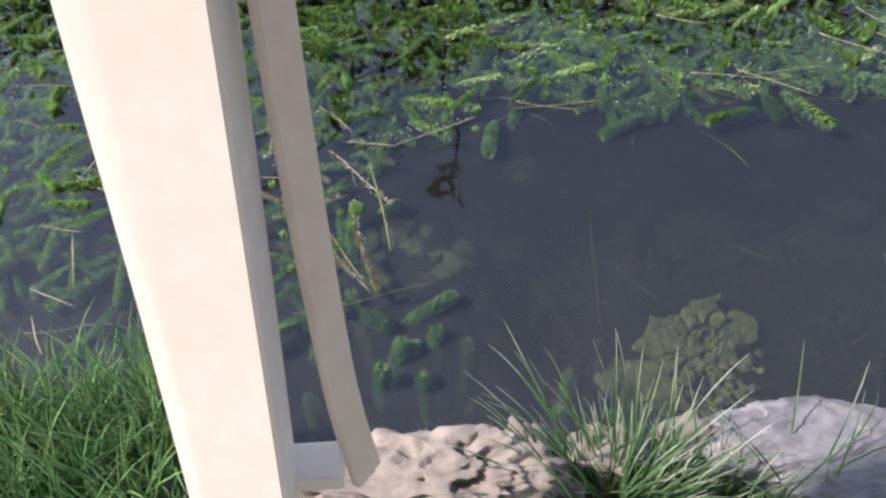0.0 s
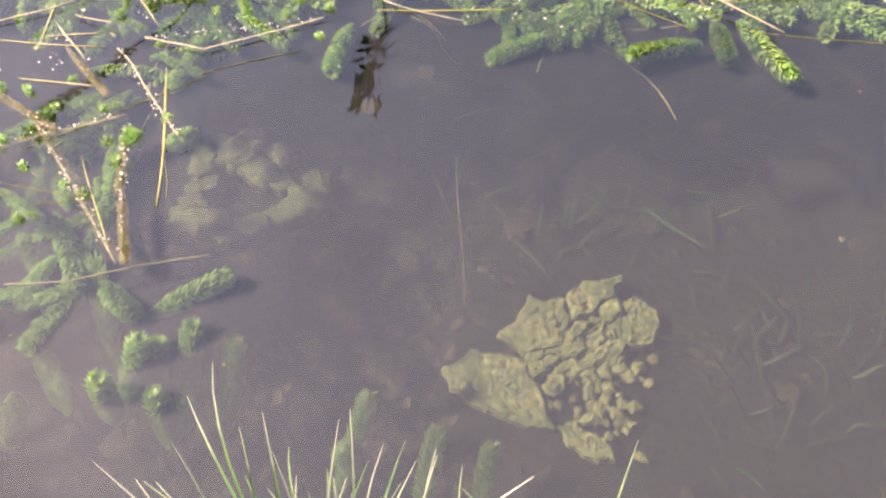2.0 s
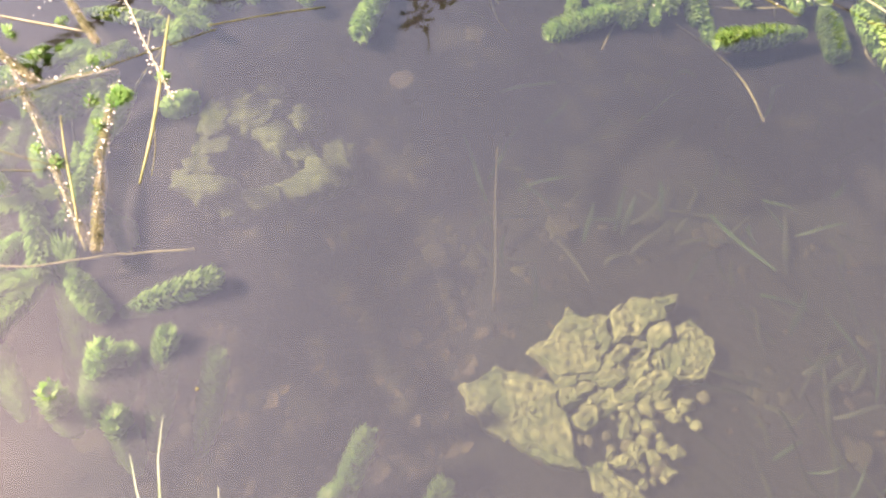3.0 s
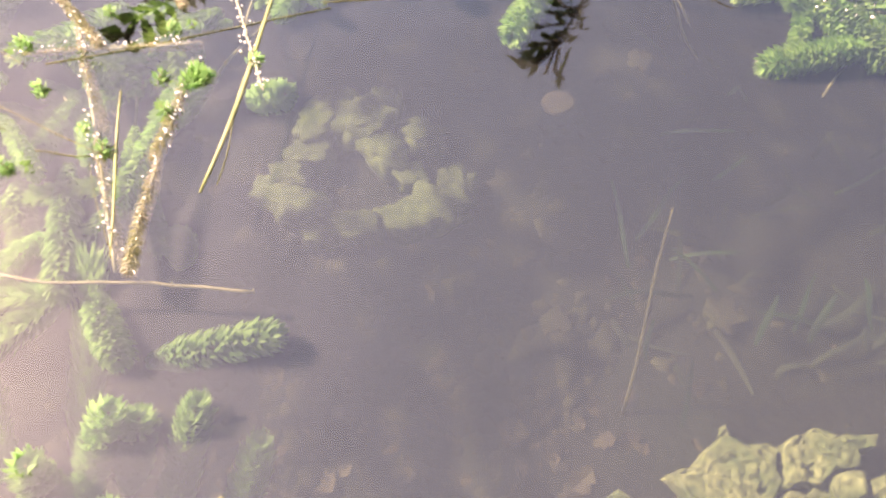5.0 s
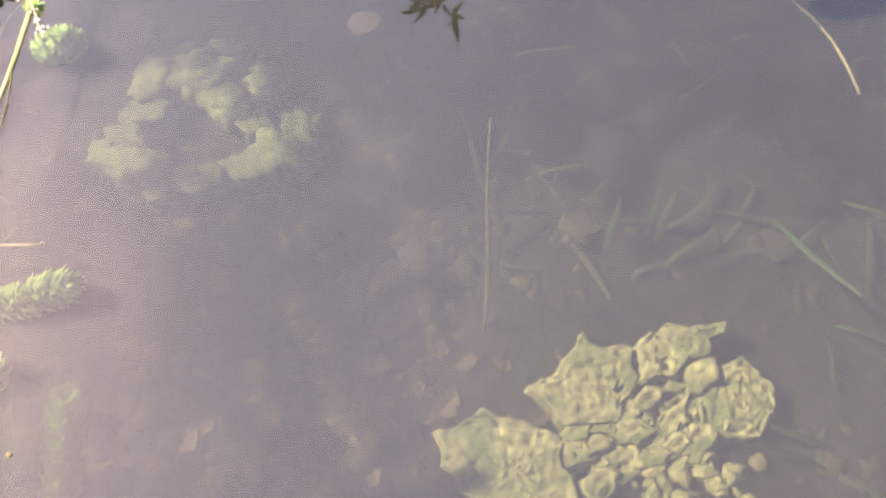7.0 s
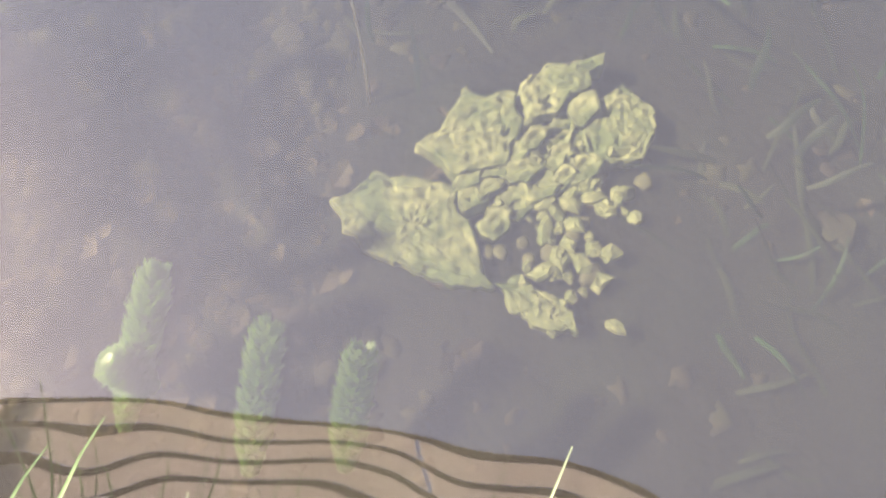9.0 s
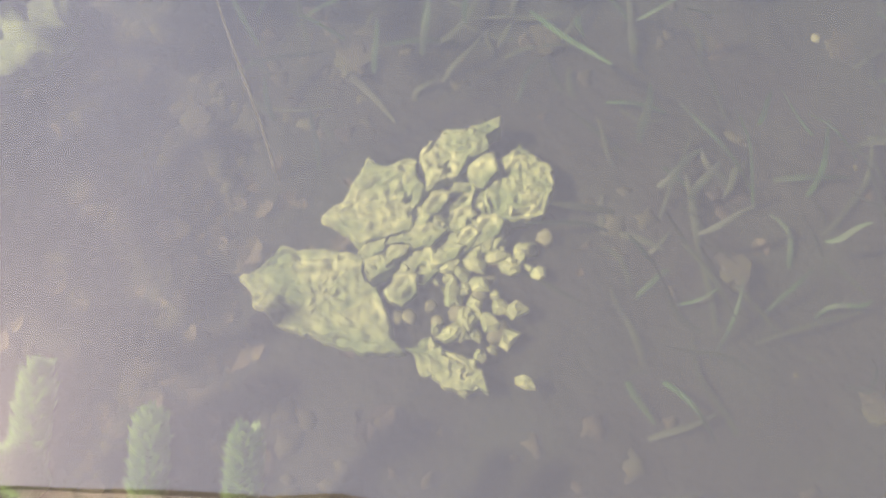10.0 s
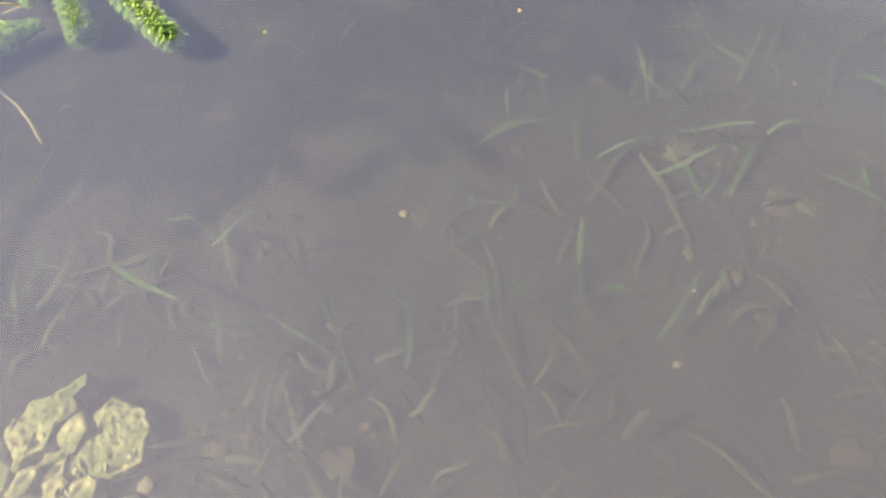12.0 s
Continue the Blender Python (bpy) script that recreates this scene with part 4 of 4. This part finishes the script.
# ---- sunken blades and dead leaves ----
def ribbon(points, width, droop=0.0):
    """A limp blade along points: three vertices across, tapering to both ends."""
    verts, faces = [], []
    n = len(points) - 1
    for i, p in enumerate(points):
        way = (points[min(i + 1, n)] - points[max(i - 1, 0)]).normalized()
        side = way.cross(Vector((0, 0, 1))).normalized()
        u = i / n
        w = width * 0.5 * (0.35 + 0.65 * math.sin(math.pi * min(1, 0.12 + 0.86 * u)))
        up = side.cross(way)
        turn = droop * u
        side, up = side * math.cos(turn) + up * math.sin(turn), up * math.cos(turn) - side * math.sin(turn)
        verts += [p - side * w, p + up * w * 0.12, p + side * w, p - up * 0.0008]
    for i in range(n):
        for k in range(4):
            m = (k + 1) % 4
            faces.append((i * 4 + k, (i + 1) * 4 + k, (i + 1) * 4 + m, i * 4 + m))
    return verts, faces


BLADES = [((0.886, 1.607), (0.995, 1.462)), ((1.063, 1.578), (1.149, 1.591)), ((1.151, 1.597), (1.194, 1.55)), ((0.779, 1.676), (0.772, 1.552)),
          ((1.034, 1.348), (1.049, 1.426)), ((1.499, 1.65), (1.523, 1.58)), ((1.470, 1.295), (1.490, 1.354)), ((1.530, 1.29), (1.548, 1.35)),
          ((1.607, 1.239), (1.581, 1.308)), ((1.656, 1.321), (1.681, 1.382)), ((1.716, 1.149), (1.817, 1.215)), ((1.050, 1.27), (1.111, 1.308)),
          ((1.097, 1.244), (1.132, 1.283)), ((1.100, 1.190), (1.172, 1.21)), ((1.032, 1.144), (0.980, 1.175)), ((1.363, 0.948), (1.463, 0.988)),
          ((1.439, 0.905), (1.405, 0.97)), ((1.288, 1.166), (1.336, 1.174)), ((1.583, 1.021), (1.625, 1.032)), ((1.869, 1.452), (1.983, 1.441)),
          ((1.972, 1.527), (2.082, 1.466)), ((1.0, 1.66), (1.049, 1.605)), ((0.969, 1.591), (0.957, 1.515)), ((1.229, 1.369), (1.235, 1.399)),
          ((0.46, 1.42), (0.452, 1.47)), ((0.53, 1.33), (0.52, 1.42)), ((0.62, 1.50), (0.63, 1.57)), ((0.70, 1.53), (0.716, 1.60))]
WEEDLABEL = "limp green-brown blade of sunken eelgrass"
for (ax, ay), (bx, by) in BLADES:
    h = rng.uniform(0.05, 0.09)
    a, b = Vector((ax, ay, -0.36 - 0.03)), Vector((bx, by, -0.36 + 0.02))
    pts = bent(a, b, 7, 0.006, rng)
    tagged(mesh_object("eelgrass", *ribbon(pts, rng.uniform(0.008, 0.014), rng.uniform(-0.6, 0.6)), M_BLADE, smooth=False), WEEDLABEL, "water plant", "sunken eelgrass blades")


def sunken(x, y, rise, width):
    """One limp blade rooted in the silt at x, y."""
    z = bed_height(x, y) - 0.006
    a = rng.gauss(1.2, 1.1)
    n = rng.uniform(0.06, 0.19)
    top = Vector((x + math.cos(a) * n, y + math.sin(a) * n, z + rise))
    pts = bent((x, y, z), top, 7, rng.choice((0.004, 0.010, 0.022)), rng)
    for i, p in enumerate(pts):
        p.z += 0.35 * rise * math.sin(math.pi * i / 7)
    return ribbon(pts, width, rng.uniform(-0.8, 0.8))


def weed_bed(x, y):
    """How thickly the eelgrass stands."""
    if x < 0.95 and y < 1.45 or x < 0.35:
        return 0.0
    return 0.55 + 0.9 * noise.noise((x * 2.1, y * 2.1, 12)) + 0.25 * min(1, max(0, x - 0.9))


made = 0
while made < 120:
    x, y = rng.uniform(0.35, 2.5), rng.uniform(0.80, 2.1)
    if rng.random() > weed_bed(x, y):
        continue
    made += 1
    tagged(mesh_object("eelgrass", *sunken(x, y, rng.uniform(0.012, 0.065), rng.uniform(0.006, 0.013)), M_BLADE, smooth=False), WEEDLABEL, "water plant", "sunken eelgrass blades")
pieces = []
while len(pieces) < 420:
    x, y = rng.uniform(0.3, 2.7), rng.uniform(0.75, 2.2)
    if rng.random() < weed_bed(x, y) + 0.05:
        pieces.append(sunken(x, y, rng.uniform(0.008, 0.03), rng.uniform(0.006, 0.014)))
tagged(mesh_object("sunken_weed", *merged(pieces), M_DIMBLADE, smooth=False), "dim tangle of old eelgrass on the pond bed", "water plant", kind="stuff")


def dead_leaf_mesh(seed):
    r = random.Random(seed)
    verts, faces = [], []
    n, length, width = 9, 0.042 * r.uniform(0.7, 1.2), 0.030 * r.uniform(0.6, 1.2)
    curl = r.uniform(0.1, 0.5)
    for i in range(n + 1):
        u = i / n
        w = width * 0.5 * max(0.03, math.sin(math.pi * u) ** 0.6) * (1 + 0.38 * r.uniform(-1, 1))
        z = curl * length * (u - 0.5) ** 2
        y = length * (u - 0.5)
        for s, dz in ((-1, 0.35 * w), (0, 0.0), (1, 0.35 * w)):
            verts.append((s * w, y, z + dz))
        for s, dz in ((1, 0.35 * w), (0, 0.0), (-1, 0.35 * w)):
            verts.append((s * w, y, z + dz - 0.0008))
    for i in range(n):
        for k in range(6):
            m = (k + 1) % 6
            faces.append((i * 6 + k, i * 6 + m, (i + 1) * 6 + m, (i + 1) * 6 + k))
    me = bpy.data.meshes.new("dead_leaf")
    me.from_pydata(verts, [], faces)
    me.materials.append(M_DEADLEAF)
    return me


tagged(mesh_object("sunken_stick", *tube(bent((0.45, 1.352, -0.46), (0.417, 1.524, -0.12), 9, 0.006, rng), [0.0026, 0.0026, 0.0025, 0.0024, 0.0023, 0.0022, 0.002, 0.0018, 0.0015, 0.0012], 6), M_STALK),
       "thin dim stick standing up from the pond bed", "stick")
round_leaf = new("round_leaf", rock_mesh("round_leaf", (0.022, 0.019, 0.004), 17, M_DEADLEAF, 3, 0.2, 0.3))
round_leaf.matrix_basis = pose(0.232, 1.605, -0.065, 6, -4, 30)
tagged(round_leaf, "round pale tan leaf drifting under the water", "leaf")
leaf_meshes = [dead_leaf_mesh(k) for k in range(6)]
for k in range(190):
    x, y = rng.gauss(0.18, 0.20), rng.gauss(1.12, 0.17)
    if k % 20 == 0:
        x, y = rng.uniform(-0.4, 2.3), rng.uniform(0.8, 1.7)
    if y < 0.75:
        y = 1.5 - y
    scatter("dead_leaf", leaf_meshes[k % 6], x, y, bed_height(x, y) + 0.002, rng.uniform(0.45, 1.15), "brown dead leaf sunk on the pond bed", "leaf", "sunken dead leaves", 25)
def flake(x, y, r, turn):
    """A curled scrap of rotting leaf or a lump of silt."""
    z = bed_height(x, y)
    n = 11
    rim = [r * (1 + 0.55 * rng.uniform(-1, 1)) * (0.45 + 0.75 * abs(math.cos(3.1416 * k / n))) for k in range(n)]
    verts = [(x, y, z + 0.003)]
    for k in range(n):
        a = 6.2832 * k / n + turn
        verts.append((x + rim[k] * math.cos(a), y + rim[k] * math.sin(a), z + 0.002 + 0.05 * r * rng.uniform(-1, 1)))
    for k in range(n):
        verts.append((verts[k + 1][0], verts[k + 1][1], z - 0.006))
    faces = [(0, 1 + k, 1 + (k + 1) % n) for k in range(n)]
    faces += [(1 + k, 1 + n + k, 1 + n + (k + 1) % n, 1 + (k + 1) % n) for k in range(n)]
    return verts, faces


pieces = []
for k in range(1300):
    x, y = rng.uniform(-0.6, 2.4), rng.uniform(0.72, 2.0)
    if k % 8:
        x, y = rng.gauss(0.12, 0.27), rng.gauss(1.25, 0.28)
    if 0.40 < x < 0.88 and 0.98 < y < 1.42 or y < 0.72:
        continue
    pieces.append(flake(x, y, rng.choice((0.005, 0.008, 0.012, 0.016, 0.021)), rng.uniform(0, 6.28)))
tagged(mesh_object("leaf_litter", *merged(pieces), M_LITTER), "brown and olive leaf litter rotting on the pond bed", "leaf litter", kind="stuff")
for x, y in ((1.245, 1.63), (1.60, 1.55), (0.345, 1.935), (0.83, 1.93), (0.05, 0.98), (-0.31, 1.02)):
    scatter("floating_speck", pebble_meshes[0], x, y, -0.001, 0.28, "tiny pale speck floating on the water", "debris", "floating specks", 4)


# ---- near bank: stones and grass ----
def boulder(name, size, m, seed, material, label, **more):
    ob = new(name, rock_mesh(name, size, seed, material, **more))
    ob.matrix_basis = m
    return tagged(ob, label, "stone")


boulder("pitted_rock", (0.215, 0.09, 0.135), pose(-0.035, 0.605, 0.02, 0, -9, -8), 3, M_PITTED,
        "pale weathered limestone rock full of holes at the pond edge", detail=6, rough=0.20, flat=0.2, pits=0.95, ledge=0.24)
boulder("pitted_rock", (0.055, 0.065, 0.075), pose(0.115, 0.655, 0.045, 0, 6, 12), 5, M_PITTED,
        "small upright limestone block full of holes at the pond edge", detail=5, rough=0.26, flat=0.15, pits=0.7, ledge=0.3)
boulder("grey_boulder", (0.245, 0.11, 0.135), pose(0.68, 0.62, 0.01, 2, -3, -12), 7, M_GREYROCK,
        "smooth grey flat-topped boulder at the pond edge", detail=6, rough=0.08, flat=0.42, scale=2.2, ledge=0.16)
boulder("grey_boulder", (0.22, 0.11, 0.08), pose(1.15, 0.56, 0.01, 0, 3, 8), 9, M_GREYROCK,
        "smooth grey flat-topped boulder at the pond edge", detail=5, rough=0.10, flat=0.3, scale=2.0, ledge=0.14)
for k, (x, y, s) in enumerate(((0.275, 0.690, 1.45), (0.415, 0.695, 1.3), (0.20, 0.675, 1.0), (0.475, 0.680, 0.9))):
    boulder("cobble", (0.045 * s, 0.036 * s, 0.034 * s), pose(x, y - 0.03, 0.075, 0, 0, 50 * k), 20 + k, M_COBBLE, "pale broken stone behind the grass", detail=4, rough=0.30, flat=0.25, ledge=0.30)
for k, (x, y, s) in enumerate(((-0.30, 0.66, 1.1), (-0.42, 0.70, 1.0), (1.55, 0.62, 1.5), (1.85, 0.66, 1.7), (2.2, 0.66, 1.8))):
    boulder("edge_stone", (0.10 * s, 0.065 * s, 0.05 * s), pose(x, y, 0.0, 0, 0, 15 * k), 50 + k, M_GREYROCK, "grey stone edging the pond", detail=4, rough=0.2, flat=0.2)


def blade(length, width, lean, curve, seed):
    """A grass blade from its root up and over along +y, folded along its middle."""
    r = random.Random(seed)
    steps = 7
    verts, faces = [], []
    y = z = 0.0
    tilt = lean
    for i in range(steps + 1):
        u = i / steps
        w = width * 0.5 * (1 - u ** 2.2) + 0.0003
        verts += [(-w, y - 0.0006, z + 0.0004), (0, y, z), (w, y - 0.0006, z + 0.0004)]
        tilt += curve / steps * (0.4 + 1.2 * u)
        y += math.sin(tilt) * length / steps
        z += math.cos(tilt) * length / steps
    for i in range(steps):
        for k in range(2):
            faces.append((i * 3 + k, i * 3 + k + 1, (i + 1) * 3 + k + 1, (i + 1) * 3 + k))
    return verts, faces


def blade_mesh(*args):
    v, f = blade(*args)
    me = bpy.data.meshes.new("blade")
    me.from_pydata(v, [], f)
    me.materials.append(M_GRASS)
    me.polygons.foreach_set("use_smooth", [True] * len(me.polygons))
    return me


blade_meshes = [blade_mesh(0.36, 0.0036, 0.10, 1.00, 1), blade_mesh(0.38, 0.0038, 0.15, 1.45, 2), blade_mesh(0.30, 0.0038, 0.30, 1.7, 3),
                blade_mesh(0.42, 0.0035, 0.05, 0.75, 4), blade_mesh(0.24, 0.0042, 0.50, 2.0, 5), blade_mesh(0.34, 0.0036, 0.24, 1.15, 6)]


def tuft(x, y, z, short, long, spread, size, label, seed, forward=0.0, sideways=0.0):
    r = random.Random(seed)
    root = thing("grass_tuft", Matrix.Translation((x, y, z)), label, "grass")
    for k in range(short + long):
        ob = new("blade", blade_meshes[r.randrange(6)])
        ob.parent = root
        d = r.uniform(0, 6.28)
        rad = spread * math.sqrt(r.random())
        s = size * (r.uniform(0.8, 1.18) if k >= short else r.uniform(0.32, 0.62))
        heading = math.degrees(math.atan2(math.sin(d) + forward, 1.2 * math.cos(d) + sideways)) - 90 + r.uniform(-35, 35)
        ob.matrix_basis = pose(math.cos(d) * rad, math.sin(d) * rad * 0.6, 0, r.uniform(-24, 2), r.uniform(-14, 14), heading) @ Matrix.Diagonal((1, s, s, 1))
    return root


tuft(0.26, 0.580, 0.09, 360, 62, 0.130, 0.75, "tall tuft of grey-green grass with pale tips on the pond bank", 1, 0.5, -0.35)
tuft(0.57, 0.56, 0.09, 8, 6, 0.06, 0.78, "few long thin grass blades in front of a grey boulder", 4, 0.5)
tuft(0.43, 0.545, 0.09, 120, 5, 0.12, 0.66, "low tuft of green grass in front of a grey boulder", 2, 0.2)
tuft(0.62, 0.51, 0.09, 34, 3, 0.10, 0.55, "low tuft of green grass in front of a grey boulder", 3, 0.1)

pieces = []
for k in range(5200):
    x, y = rng.uniform(-1.5, -0.49), rng.uniform(0.28, 0.84)
    s = 0.55 + 0.6 * rng.random()
    v, f = blade(0.25 * s, 0.0055, rng.uniform(0.0, 0.40), rng.uniform(0.1, 1.0), 0)
    m = pose(x, y, 0.085, 0, 0, rng.uniform(0, 360))
    pieces.append(([m @ Vector(p) for p in v], f))
for k in range(2600):
    x, y = rng.uniform(-0.4, 1.6), rng.uniform(0.05, 0.52)
    s = 0.4 + 0.5 * rng.random()
    v, f = blade(0.12 * s, 0.004, rng.uniform(0.0, 0.6), rng.uniform(0.1, 1.1), 0)
    m = pose(x, y, 0.085, 0, 0, rng.uniform(0, 360))
    pieces.append(([m @ Vector(p) for p in v], f))
tagged(mesh_object("grass", *merged(pieces), M_LAWN), "dense green lawn grass on the pond bank", "grass", kind="stuff")


# ---- white garden chair ----
def chair_leg():
    """The moulded leg, leaning outwards: a bevelled front, a flank and a back."""
    verts, faces = [], []
    for z in (0.085, 0.4, 0.75, 1.15):
        h = z - 0.3
        fx, fy = -0.204 + 0.033 * h, 0.282 + 0.396 * h
        gx, gy = -0.206 + 0.040 * h, 0.366 + 0.408 * h
        lx = -0.331 - 0.026 * max(0.0, h - 0.3)
        ridge = lx + 0.024 + 0.020 * max(0.0, h - 0.05)
        ry = fy + 0.40 * (fx - ridge)
        ring = [(fx, fy + 0.005), (fx - 0.005, fy + 0.001), (ridge + 0.003, ry), (ridge - 0.003, ry + 0.003), (lx + 0.002, ry + 0.022), (lx, ry + 0.027),
                (lx + 0.006, gy + 0.012), (lx + 0.012, gy + 0.016), (gx - 0.005, gy), (gx, gy - 0.005)]
        verts += [(x, y, z) for x, y in ring]
    n = 10
    for i in range(3):
        for k in range(n):
            m = (k + 1) % n
            faces.append((i * n + k, (i + 1) * n + k, (i + 1) * n + m, i * n + m))
    faces += [tuple(range(n)), tuple(range(4 * n - 1, 3 * n - 1, -1))]
    return verts, faces


def chair_slat():
    """A thin flat slat with rounded edges, bowed and curling outwards at its lower end."""
    verts, faces = [], []
    steps = 16
    across = Vector((0.60, 0.80, 0)).normalized()
    out = Vector((0.80, -0.60, 0))
    for i in range(steps + 1):
        z = 0.475 + 0.66 * i / steps
        h = z - 0.3
        c = Vector((-0.1235 - 0.0155 * h, 0.4195 + 0.294 * h, z)) + Vector((0.012, -0.006, 0)) * max(0.0, 1 - (z - 0.475) / 0.16) ** 2
        c += Vector((-0.006, 0, 0)) * math.sin(math.pi * i / steps)
        w = 0.0235 + 0.002 * i / steps
        for a, b in ((-w, 0.0), (-w + 0.003, -0.004), (w - 0.003, -0.004), (w, 0.0), (w, 0.007), (-w, 0.007)):
            verts.append(c + across * a - out * b)
    for i in range(steps):
        for k in range(6):
            m = (k + 1) % 6
            faces.append((i * 6 + k, i * 6 + m, (i + 1) * 6 + m, (i + 1) * 6 + k))
    faces += [tuple(range(5, -1, -1)), tuple(range(steps * 6, steps * 6 + 6))]
    return verts, faces


chair = thing("garden_chair", Matrix(), "white plastic garden chair with a broad moulded leg", "chair")
mesh_object("leg", *chair_leg(), M_PLASTIC, chair, smooth=False)
mesh_object("slat", *chair_slat(), M_SHADED_SLAT, chair, smooth=False)
rail = part("rail", box(0.072, 0.055, 0.028, 0.005, 2), M_PLASTIC, chair)
rail.location = (-0.176, 0.458, 0.516)
